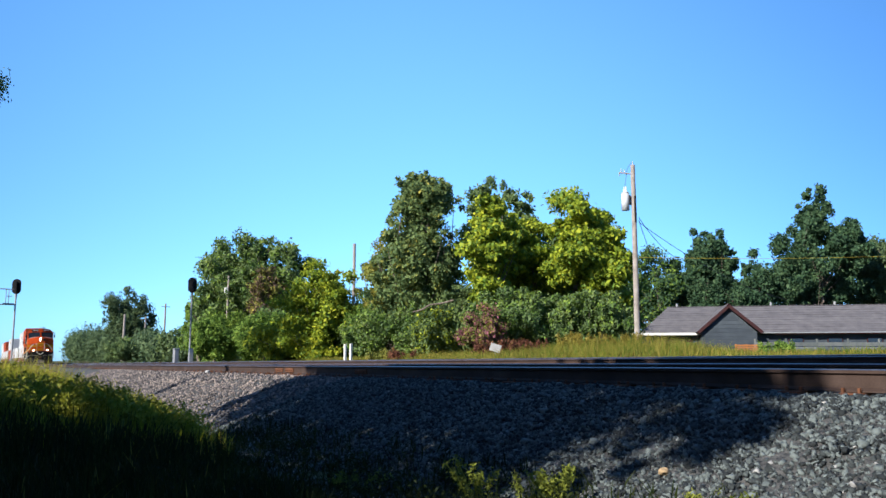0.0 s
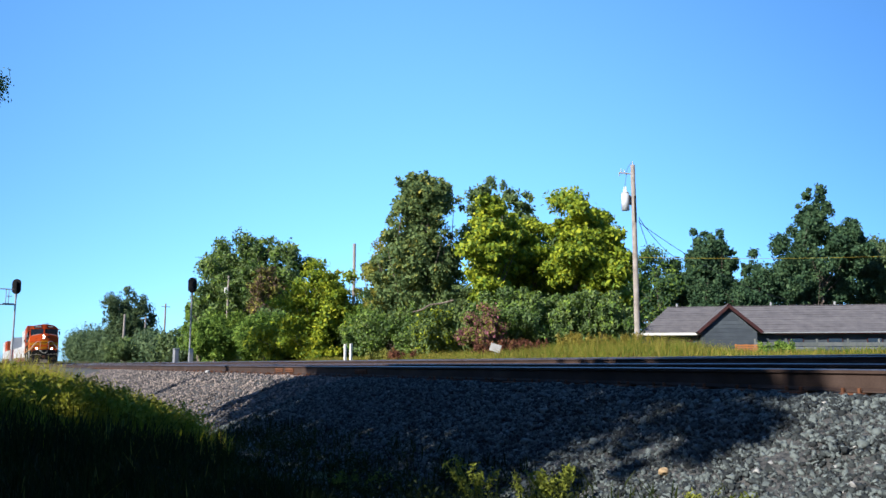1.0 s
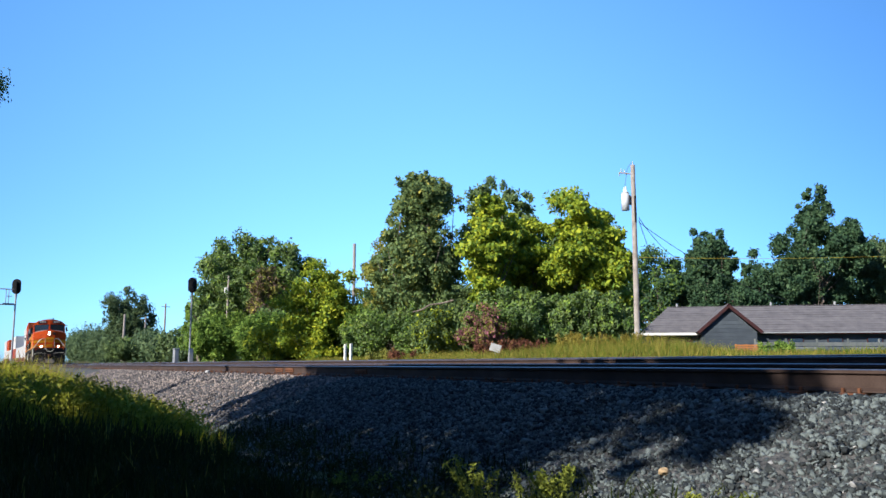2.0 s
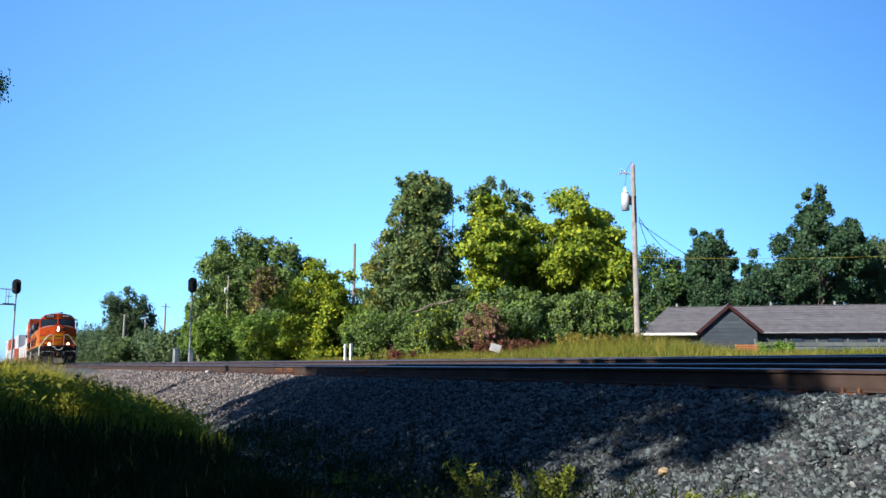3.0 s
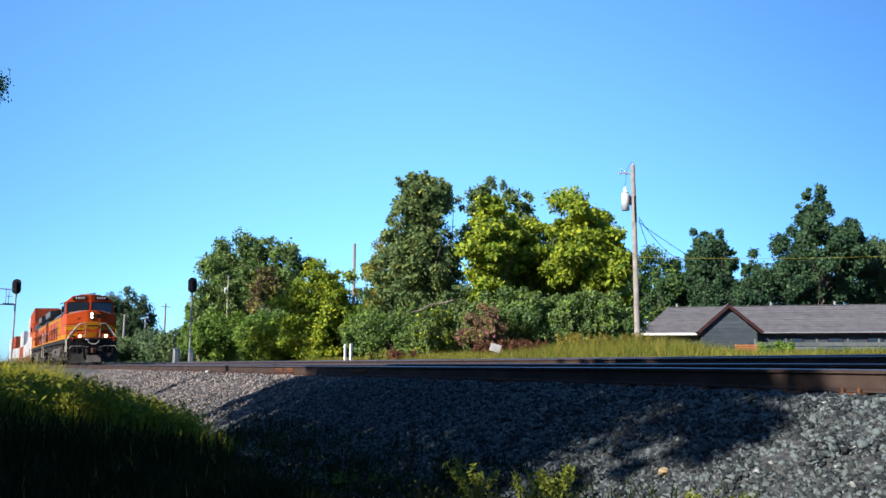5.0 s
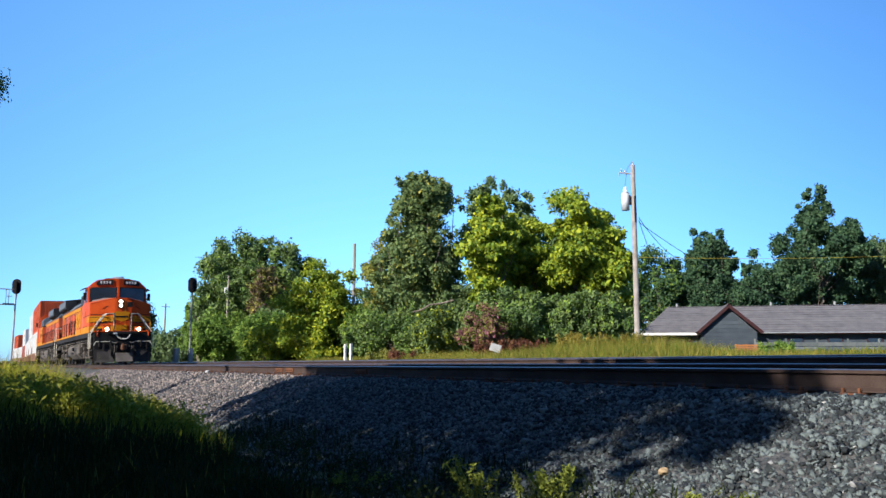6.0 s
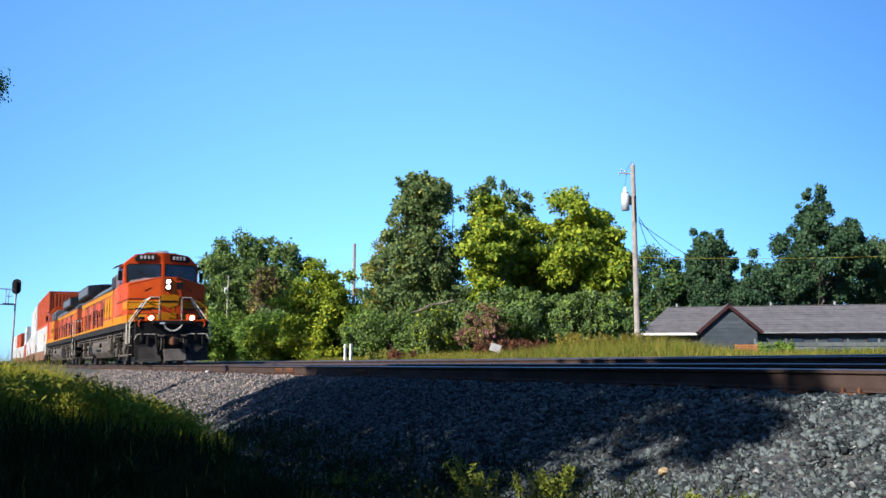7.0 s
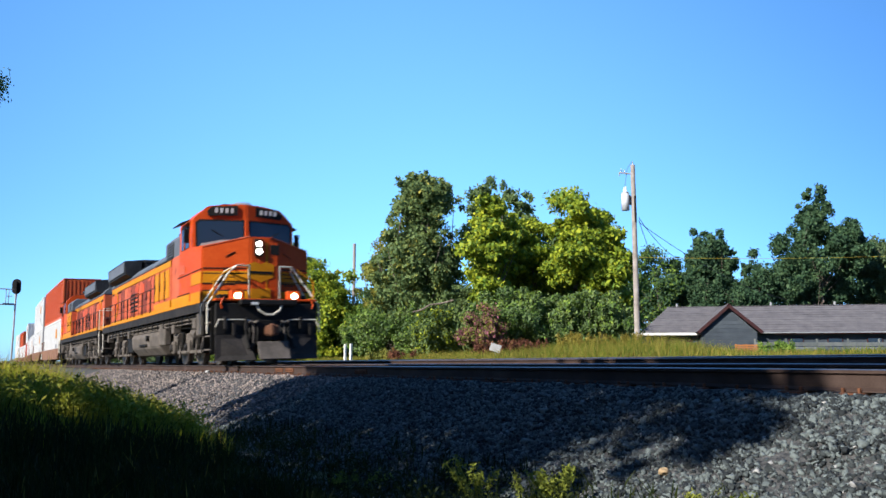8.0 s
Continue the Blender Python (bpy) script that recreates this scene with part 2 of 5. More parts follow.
SHADED_GRASS = leaf_material("shade-darkened grass blades", (0.00663, 0.0133, 0.00442), (0.0155, 0.0265, 0.00663), (0.0415, 0.0525, 0.011), 0.4)
BANK_LEAF = leaf_material("yellow green weed leaves", (0.10, 0.12, 0.014), (0.21, 0.23, 0.024), (0.33, 0.32, 0.04), 0.35)
WEED_LEAF = leaf_material("fresh weed leaves", (0.08, 0.105, 0.018), (0.17, 0.2, 0.03), (0.28, 0.30, 0.06), 0.4)


# ---- mesh helpers ----
def mesh_object(name, bm, mat, parent=None, label="", smooth=False):
    data = bpy.data.meshes.new(name)
    bm.to_mesh(data)
    bm.free()
    if smooth:
        data.shade_smooth()
    for one in mat if isinstance(mat, (list, tuple)) else [mat]:
        data.materials.append(one)
    ob = new(name, data)
    ob.parent = parent
    return tagged(ob, label)


def part(name, bm, mat, parent, label="", smooth=False):
    return mesh_object(name, bm, mat, parent, label, smooth)


def empty(name, m, label, category, group="", kind=""):
    ob = new(name)
    ob.matrix_world = m
    return tagged(ob, label, category, group, kind)


def add_box(bm, cx, cy, cz, sx, sy, sz, bevel=0.0, turn=None):
    """A box with its centre and full sizes, its edges rounded by bevel."""
    m = Matrix.Translation((cx, cy, cz)) @ (turn or Matrix()) @ Matrix.Diagonal((sx, sy, sz, 1))
    made = bmesh.ops.create_cube(bm, size=1, matrix=m)["verts"]
    if bevel:
        edges = {e for v in made for e in v.link_edges}
        bmesh.ops.bevel(bm, geom=list(edges), offset=bevel, segments=1, affect="EDGES")


def box(cx, cy, cz, sx, sy, sz, bevel=0.0, turn=None):
    bm = bmesh.new()
    add_box(bm, cx, cy, cz, sx, sy, sz, bevel, turn)
    return bm


def add_rod(bm, a, b, r0, r1=None, sides=8):
    a, b = Vector(a), Vector(b)
    d = b - a
    m = Matrix.Translation((a + b) / 2) @ d.to_track_quat("Z", "Y").to_matrix().to_4x4()
    bmesh.ops.create_cone(bm, cap_ends=True, segments=sides, radius1=r0, radius2=r0 if r1 is None else r1, depth=d.length, matrix=m)


def rod(a, b, r0, r1=None, sides=8):
    bm = bmesh.new()
    add_rod(bm, a, b, r0, r1, sides)
    return bm


def bent_rod(points, r, sides=6):
    bm = bmesh.new()
    for a, b in zip(points, points[1:]):
        add_rod(bm, a, b, r, None, sides)
    return bm


def add_prism(bm, outline, y0, y1, axis="y"):
    """A side outline of (x, z) drawn out from y0 to y1; axis x takes (y, z) outlines drawn along x."""
    put = (lambda p, d: (p[0], d, p[1])) if axis == "y" else (lambda p, d: (d, p[0], p[1]))
    a = [bm.verts.new(put(p, y0)) for p in outline]
    b = [bm.verts.new(put(p, y1)) for p in outline]
    n = len(outline)
    faces = [bm.faces.new(a), bm.faces.new(list(reversed(b)))]
    for i in range(n):
        faces.append(bm.faces.new((a[i], b[i], b[(i + 1) % n], a[(i + 1) % n])))
    bmesh.ops.recalc_face_normals(bm, faces=faces)


def prism(outline, y0, y1, axis="y", bevel=0.0):
    bm = bmesh.new()
    add_prism(bm, outline, y0, y1, axis)
    if bevel:
        bmesh.ops.bevel(bm, geom=list(bm.edges), offset=bevel, segments=1, affect="EDGES")
    return bm


def mesh_from(name, verts, faces, mat, parent=None, label="", kind=""):
    data = bpy.data.meshes.new(name)
    data.from_pydata(verts, [], faces)
    data.materials.append(mat)
    ob = new(name, data)
    ob.parent = parent
    return tagged(ob, label, kind=kind)


# ---- the lie of the land ----
def smooth_step(a, b, x):
    t = min(1.0, max(0.0, (x - a) / (b - a)))
    return t * t * (3 - 2 * t)


def track_y(x):
    """The centre line of the track, which swings over by three metres far off."""
    return 6.95 + 3.3 * smooth_step(75.0, 195.0, -x)


CANT = math.atan(0.04 / 1.51)


def grade_z(x):
    """The line falls gently away from the viewpoint."""
    return -0.0032 * min(125.0, max(0.0, -x - 6.0))


def ground_z(x, y):
    d = y - track_y(x)
    near = -1.06 + 0.10 * noise.noise((x * 0.35, y * 0.35, 3.0)) + 0.03 * noise.noise((x * 1.6, y * 1.6, 8.0))
    near += 0.30 * smooth_step(2.6, 0.2, y) * smooth_step(-4.5, -9.0, x)
    far = -0.55 + 0.75 * smooth_step(7.5, 16.0, d) + 0.25 * noise.noise((x * 0.06, y * 0.06, 5.0)) * smooth_step(8, 20, d)
    return near + (far - near) * smooth_step(-1.0, 5.0, d)


def spread(a, b, step, reach, grow=1.35):
    """Grid stations: even between a and b, then ever wider out to reach on both sides."""
    mid = list(np.arange(a, b + step / 2, step))
    low, high, s = [a], [b], step
    while low[-1] > -reach or high[-1] < reach:
        s *= grow
        low.append(max(-reach, low[-1] - s)), high.append(min(reach, high[-1] + s))
    return sorted(set(low[1:])) + mid + sorted(set(high[1:]))


def ground():
    xs, ys = spread(-90, 8, 0.8, 3000), spread(-6, 34, 0.5, 3000)
    verts = [(x, y, ground_z(x, y)) for x in xs for y in ys]
    n = len(ys)
    faces = [(i * n + j, (i + 1) * n + j, (i + 1) * n + j + 1, i * n + j + 1) for i in range(len(xs) - 1) for j in range(n - 1)]
    ob = mesh_from("ground", verts, faces, SOIL)
    ob.data.shade_smooth()
    tagged(ob, "uneven earth with dry grass and weeds", "ground", kind="structure")


BALLAST_PROFILE = [(-4.1, -1.35), (-3.55, -1.05), (-2.5, -0.64), (-1.62, -0.31), (-1.3, -0.225), (-0.76, -0.21), (0.76, -0.17), (1.6, -0.18), (3.2, -0.13), (4.05, -0.06), (5.6, -0.03), (6.4, -0.08), (7.2, -0.4), (8.2, -0.9)]


def ballast_z(d):
    for (a, za), (b, zb) in zip(BALLAST_PROFILE, BALLAST_PROFILE[1:]):
        if a <= d <= b:
            return za + (zb - za) * (d - a) / (b - a)
    return -1.4


def ballast_bed():
    xs = spread(-60, 8, 0.35, 600)
    ds = sorted({d for d, _ in BALLAST_PROFILE} | set(np.arange(-4.0, 8.0, 0.25)))
    verts = [(x, track_y(x) + d, grade_z(x) + ballast_z(d) + 0.035 * noise.noise((x * 2.5, d * 2.5, 1.0)) + 0.05 * noise.noise((x * 0.5, d * 0.8, 2.0)) * (abs(d) > 1.5)) for x in xs for d in ds]
    n = len(ds)
    faces = [(i * n + j, (i + 1) * n + j, (i + 1) * n + j + 1, i * n + j + 1) for i in range(len(xs) - 1) for j in range(n - 1)]
    ob = mesh_from("ballast_bed", verts, faces, BALLAST)
    tagged(ob, "raised bed of crushed grey rock under the track", "ballast", kind="structure")


RAIL_OUTLINE = [(-0.07, -0.185), (0.07, -0.185), (0.07, -0.172), (0.012, -0.150), (0.010, -0.052), (0.036, -0.036), (0.037, -0.010), (0.026, -0.001),
                (-0.026, -0.001), (-0.037, -0.010), (-0.036, -0.036), (-0.010, -0.052), (-0.012, -0.150), (-0.07, -0.172)]


def track(name, label, offset, height, ties, first):
    """A track beside the first one: its near rail's top is at height."""
    base = empty(name, Matrix(), label, "railway track", kind="structure")
    xs = spread(-130, 30, 4.0, 700)
    for side in (-0.755, 0.755):
        lift = height + (side + 0.755) * math.tan(CANT)
        verts = [(x, track_y(x) + offset + side + o, lift + z + grade_z(x)) for x in xs for o, z in RAIL_OUTLINE]
        n = len(RAIL_OUTLINE)
        faces = [(i * n + j, i * n + (j + 1) % n, (i + 1) * n + (j + 1) % n, (i + 1) * n + j) for i in range(len(xs) - 1) for j in range(n)]
        rail = mesh_from("rail", verts, faces, RAIL_SIDE, base)
        rail.data.materials.append(RAIL_TOP)
        for k, p in enumerate(rail.data.polygons):
            p.material_index = 1 if k % n in (6, 7, 8) else 0
    for i in range(ties):
        x = first - 0.52 * i
        y = track_y(x) + offset
        tie = new("sleeper", PIECES["sleeper"])
        tie.parent = base
        tie.matrix_basis = pose(x, y + random.uniform(-0.05, 0.05), grade_z(x) + height + 0.02 - 0.205 - 0.09, math.degrees(CANT), 0, random.uniform(-1, 1))
        if x > -50:
            for side in (-0.755, 0.755):
                plate = new("tie_plate", PIECES["tie_plate"])
                plate.parent = base
                plate.matrix_basis = pose(x, y + side, grade_z(x) + height - 0.196 + (side + 0.755) * math.tan(CANT), math.degrees(CANT))
    if offset == 0:
        for x in (-17.2, -17.9, -13.4):
            bar = part("joint_bar", box(x, track_y(x) - 0.775, grade_z(x) - 0.10, 0.5, 0.03, 0.09, 0.008), RUST, base)
            for k in range(4):
                part("bolt", box(x - 0.18 + 0.12 * k, track_y(x) - 0.80, grade_z(x) - 0.10, 0.03, 0.03, 0.03, 0.004), RUST, bar)


def piece_mesh(name, bm, mat):
    data = bpy.data.meshes.new(name)
    bm.to_mesh(data)
    bm.free()
    data.materials.append(mat)
    return data


plate_bm = box(0, 0, 0, 0.20, 0.36, 0.018, 0.003)
for sx in (-0.07, 0.07):
    for sy in (-0.095, 0.095):
        add_box(plate_bm, sx, sy, 0.025, 0.022, 0.03, 0.045, 0.004)
PIECES = {"sleeper": piece_mesh("sleeper", box(0, 0, 0, 0.23, 2.6, 0.18, 0.012), TIE_WOOD), "tie_plate": piece_mesh("tie_plate", plate_bm, RUST)}


ground()
ballast_bed()
track("railway_track", "rusty steel rails on dark wooden sleepers", 0.0, 0.0, 270, 6.0)
track("railway_track", "second rusty track lying a little higher", 4.80, 0.14, 250, 0.0)


# ---- foliage ----
def leaf_cloud(rng, clumps, count, size, droop=0.3, long=1.5):
    """Small pointed leaves, each a folded pair of triangles, thick at the outside of each clump. clumps: centre and radii."""
    c = np.array([k[:3] for k in clumps], float)
    r = np.array([k[3:6] for k in clumps], float)
    weight = (r[:, 0] * r[:, 1] + r[:, 0] * r[:, 2]) ** 0.9
    pick = rng.choice(len(clumps), count, p=weight / weight.sum())
    way = rng.normal(size=(count, 3))
    way /= np.linalg.norm(way, axis=1)[:, None]
    reach = rng.random(count) ** 0.45 * (0.72 + 0.62 * rng.random(count))
    at = c[pick] + way * r[pick] * reach[:, None]
    normal = way * 0.7 + rng.normal(size=(count, 3)) * 0.75 + np.array((0, 0, 0.35))
    normal /= np.linalg.norm(normal, axis=1)[:, None]
    along = np.cross(normal, rng.normal(size=(count, 3)))
    along /= np.linalg.norm(along, axis=1)[:, None]
    along[:, 2] -= droop
    across = np.cross(normal, along)
    s = (size * (0.6 + 0.8 * rng.random(count)))[:, None]
    verts = np.stack([at - along * s * 0.5 * long, at + across * s * 0.42 + normal * s * 0.12, at + along * s * 0.5 * long, at - across * s * 0.42 + normal * s * 0.12], 1)
    return verts.reshape(-1, 3)


def leaf_mesh(name, verts, mat, parent, label="", kind=""):
    n = len(verts) // 4
    data = bpy.data.meshes.new(name)
    data.vertices.add(len(verts))
    data.vertices.foreach_set("co", np.asarray(verts, np.float32).ravel())
    data.loops.add(n * 4)
    data.loops.foreach_set("vertex_index", np.arange(n * 4, dtype=np.int32))
    data.polygons.add(n)
    data.polygons.foreach_set("loop_start", np.arange(n, dtype=np.int32) * 4)
    data.polygons.foreach_set("loop_total", np.full(n, 4, np.int32))
    data.update(calc_edges=True)
    data.materials.append(mat)
    ob = new(name, data)
    ob.parent = parent
    return tagged(ob, label, kind=kind)


def limb(bm, a, b, r0, r1, rng, bends=3):
    """A tapering, slightly crooked branch."""
    a, b = Vector(a), Vector(b)
    points = [a]
    for i in range(1, bends + 1):
        p = a.lerp(b, i / bends)
        if i < bends:
            p += Vector(rng.normal(size=3) * (b - a).length * 0.045)
        points.append(p)
    for i, (p, q) in enumerate(zip(points, points[1:])):
        add_rod(bm, p, q, r0 + (r1 - r0) * i / bends, r0 + (r1 - r0) * (i + 1) / bends, 7)


def tree(name, label, x, y, crowns, mat, leaves, size, seed, trunk=0.22, clump=0.20, clumps_per=105, base=None, group="", category="tree", second=None, second_share=0.0, flat=1.0):
    """A tapered trunk with limbs and a crown of leafy clumps. crowns: (x, y, z, radius, half height) of its large masses, in the world."""
    rng = np.random.default_rng(seed)
    foot = ground_z(x, y) - 0.05 if base is None else base
    thing = empty(name, pose(x, y, foot), label, category, group)
    bits, tips = [], []
    for cx, cy, cz, r, rz in crowns:
        bumps = Vector(rng.random(3) * 50)
        for _ in range(clumps_per):
            way = rng.normal(size=3)
            way /= np.linalg.norm(way)
            # the outline swells and shrinks, and single sprays stand out of it
            out = (0.35 + 0.65 * rng.random()) * (1.0 + 0.30 * noise.noise(Vector(way) * 2.1 + bumps)) * (1.1 if rng.random() < 0.12 else 1.0)
            out = min(out, 1.03)
            k = clump * r * (0.35 + 0.95 * rng.random() ** 1.5)
            p = np.array((cx - x, cy - y, cz - foot)) + way * np.array((r - k * 0.2, r - k * 0.2, rz - k * 0.1)) * out
            p[2] = max(p[2], k * 0.4)
            bits.append((*p, k * (0.8 + 0.5 * rng.random()), k * (0.8 + 0.5 * rng.random()), k * (0.7 + 0.75 * rng.random()) * flat))
        bits.append((cx - x, cy - y, cz - foot, r * 0.6, r * 0.6, rz * 0.65))
        tips.append((cx - x, cy - y, cz - foot, r, rz))
    verts = leaf_cloud(rng, bits, int(leaves * 2.7), size * 0.62)
    if second is not None:
        n = len(verts) // 4
        mask = np.repeat(rng.random(n) < second_share, 4)
        leaf_mesh("crown", verts[~mask], mat, thing)
        leaf_mesh("withered_leaves", verts[mask], second, thing, "drying leaves among the green")
    else:
        leaf_mesh("crown", verts, mat, thing)
    bm = bmesh.new()
    top = max(t[2] + 0.5 * t[4] for t in tips)
    limb(bm, (0, 0, -0.2), (0.1, 0.1, top), trunk, trunk * 0.25, rng, 5)
    for cx, cy, cz, r, rz in tips:
        for _ in range(5):
            way = rng.normal(size=3)
            way[2] = abs(way[2]) * 0.6
            way /= np.linalg.norm(way)
            limb(bm, (0, 0, max(0.6, (cz - rz) * 0.5 + 0.3 * rng.random() * cz)), (cx + way[0] * r * 0.8, cy + way[1] * r * 0.8, cz + way[2] * rz * 0.8), trunk * 0.3, trunk * 0.05, rng)
    part("trunk", bm, BARK, thing)
    return thing


def far_trees():
    tree("tall_tree", "tall slender dark green tree above the thicket", -47.0, 26.5, [(-47.2, 26.5, 9.2, 2.8, 4.2), (-47.3, 26.4, 11.4, 2.2, 2.0), (-46.8, 26.8, 6.2, 3.0, 4.8), (-48.0, 25.0, 5.0, 2.5, 4.6)], LEAF_DARK, 25000, 0.24, 1, 0.3, second=LEAF_OLIVE, second_share=0.12)
    tree("tree", "dark green tree standing behind yellowing ones", -48.5, 32.9, [(-48.5, 32.9, 9.7, 2.4, 4.4), (-47.0, 34.2, 9.0, 2.0, 3.6)], LEAF_DARK, 9000, 0.26, 2)
    tree("tree", "dark tree closing the gap behind yellowing trees", -50.0, 36.6, [(-50.0, 36.6, 8.4, 2.6, 3.6), (-46.5, 37.4, 6.0, 2.8, 4.2)], LEAF_DARK, 10000, 0.26, 29)
    tree("tree", "thin olive tree with sparse drying leaves", -51.2, 25.6, [(-51.4, 25.6, 5.2, 2.2, 4.7), (-49.6, 25.4, 4.0, 2.4, 4.0), (-53.6, 27.2, 4.6, 2.2, 4.2)], LEAF_OLIVE, 16000, 0.2, 3)
    tree("tree", "broad yellow-green tree turning in autumn", -38.4, 25.8, [(-38.4, 25.8, 6.4, 2.1, 3.3), (-39.6, 26.9, 6.9, 1.7, 3.0)], LEAF_YELLOW, 12000, 0.25, 4, clump=0.30, clumps_per=52, flat=0.6, second=LEAF_GREEN, second_share=0.28)
    tree("tree", "large yellow-green tree with a rounded crown", -36.2, 31.1, [(-36.2, 31.1, 6.9, 2.9, 3.4), (-35.0, 31.8, 5.0, 1.8, 2.2)], LEAF_YELLOW, 16000, 0.26, 5, clump=0.30, clumps_per=52, flat=0.6, second=LEAF_GREEN, second_share=0.28)
    tree("tree", "yellow-green tree between two larger ones", -40.3, 30.2, [(-40.2, 29.6, 6.6, 2.2, 3.4)], LEAF_YELLOW, 9000, 0.25, 6, clump=0.30, clumps_per=52, flat=0.6, second=LEAF_GREEN, second_share=0.3)
    tree("shrub", "dense mid-green shrub at the edge of the thicket", -35.0, 25.6, [(-35.0, 25.6, 2.5, 2.1, 1.9), (-36.6, 24.5, 2.2, 1.5, 1.7)], LEAF_DARK, 12000, 0.17, 7, 0.1, category="shrub", second=LEAF_GREEN, second_share=0.35)
    tree("shrub", "spreading green shrub beside the utility pole", -32.6, 28.7, [(-33.2, 28.3, 2.3, 2.0, 1.7), (-32.6, 29.3, 2.2, 1.7, 1.7), (-34.9, 27.2, 2.2, 1.8, 1.8)], LEAF_DARK, 16000, 0.17, 8, 0.1, category="shrub", second=LEAF_GREEN, second_share=0.35)
    tree("tree", "green tree rising behind the house corner", -54.0, 55.7, [(-54.0, 55.7, 6.6, 3.7, 4.5), (-57.5, 54.5, 6.0, 3.0, 4.2)], LEAF_DEEP, 14000, 0.26, 9, 0.2, second=LEAF_GREEN, second_share=0.35)
    tree("flowering_shrub", "dusty pink flowering shrub in front of the thicket", -34.2, 22.6, [(-34.2, 22.6, 1.7, 1.3, 1.2)], LEAF_OLIVE, 4500, 0.12, 10, 0.06, category="shrub", second=PINK_FLOWER, second_share=0.5)
    tree("tree", "low bright yellow-green tree with leaves to the ground", -54.6, 21.4, [(-54.8, 21.4, 3.9, 2.9, 3.5), (-53.4, 22.6, 3.6, 1.9, 3.0), (-54.0, 20.6, 1.7, 2.8, 1.8), (-57.2, 19.6, 1.6, 2.2, 1.8)], LEAF_YELLOW, 21000, 0.24, 11, clump=0.30, clumps_per=52, flat=0.6, second=LEAF_GREEN, second_share=0.2)
    tree("tree", "large dark green tree with a broad crown", -81.0, 22.8, [(-81.0, 22.8, 7.8, 4.4, 5.4), (-78.2, 24.4, 8.8, 3.7, 4.6), (-75.5, 26.6, 7.2, 3.7, 5.0), (-80.0, 22.0, 4.4, 4.2, 4.3)], LEAF_DARK, 32000, 0.3, 12, 0.35, second=LEAF_GREEN, second_share=0.3)
    tree("dead_tree", "half-dead tree with brown leaves", -73.3, 24.0, [(-73.3, 24.0, 6.3, 2.1, 3.2)], LEAF_OLIVE, 5000, 0.25, 13, second=LEAF_BROWN, second_share=0.45)
    tree("shrub", "leafy green shrub beside the signal cabinet", -66.2, 17.4, [(-66.6, 17.0, 1.9, 2.4, 1.9)], LEAF_GREEN, 8000, 0.2, 14, 0.1, category="shrub")
    tree("shrub", "leafy green shrub along the far side of the track", -61.3, 19.9, [(-61.6, 19.7, 2.0, 2.6, 2.0)], LEAF_GREEN, 8000, 0.2, 15, 0.1, category="shrub")
    tree("tree", "round dark tree far down the line", -136.6, 21.3, [(-136.6, 21.3, 7.2, 4.3, 4.2), (-136.6, 21.3, 4.6, 3.6, 3.6)], LEAF_FAR, 12000, 0.34, 16)
    tree("shrub", "shaded green bush below the tall tree", -46.6, 23.4, [(-47.5, 22.8, 1.9, 2.4, 1.9), (-44.6, 24.0, 1.9, 1.7, 1.7)], LEAF_DARK, 9000, 0.17, 17, 0.1, category="shrub", second=LEAF_GREEN, second_share=0.5)
    tree("shrub", "shaded green bush below the yellowing trees", -40.4, 23.3, [(-40.4, 23.3, 1.7, 1.5, 1.5)], LEAF_DARK, 5000, 0.16, 18, 0.08, category="shrub", second=LEAF_YELLOW, second_share=0.3)
    tree("tree", "dark green tree rising behind the house", -50.9, 59.0, [(-50.9, 59.0, 8.2, 2.9, 4.8)], LEAF_DEEP, 9000, 0.28, 19, 0.3)
    tree("tree", "small dark tree behind the house roof", -55.4, 71.6, [(-55.4, 71.6, 7.8, 2.2, 4.0)], LEAF_DEEP, 7000, 0.28, 20, 0.25)
    tree("tree", "tall open-crowned dark green tree behind the house", -43.6, 65.0, [(-43.8, 65.2, 12.6, 2.0, 3.4), (-42.0, 66.8, 10.2, 2.3, 2.4), (-45.0, 64.0, 8.0, 2.9, 3.4)], LEAF_DEEP, 20000, 0.28, 21, 0.1, clump=0.24, clumps_per=60)
    tree("tree", "spreading dark green tree beyond the long roof", -42.2, 74.1, [(-42.2, 74.1, 8.2, 4.0, 4.2)], LEAF_FAR, 9000, 0.3, 22, 0.3)
    tree("tree", "low dark tree mass behind the gable", -50.6, 58.4, [(-50.2, 57.8, 5.6, 3.2, 2.8)], LEAF_DEEP, 7000, 0.25, 23)
    tree("tree", "shaded tree behind the roof ridge", -47.3, 60.4, [(-47.3, 60.4, 5.6, 3.6, 2.6)], LEAF_DEEP, 8000, 0.27, 24)
    tree("tree", "dense dark tree behind the long roof", -46.0, 68.2, [(-46.0, 68.2, 6.6, 4.4, 3.2)], LEAF_DEEP, 9000, 0.28, 25)
    tree("tree", "dark tree at the far end of the house", -44.4, 78.0, [(-44.4, 78.0, 6.0, 4.6, 2.8)], LEAF_FAR, 8000, 0.3, 26)
    tree("tree", "green tree filling a gap in the thicket", -60.6, 24.9, [(-60.6, 24.9, 4.0, 2.2, 3.9)], LEAF_GREEN, 7000, 0.22, 27)
    tree("tree", "green tree at the dark end of the thicket", -85.0, 20.6, [(-85.0, 20.6, 4.2, 2.0, 4.0)], LEAF_GREEN, 7000, 0.26, 28)


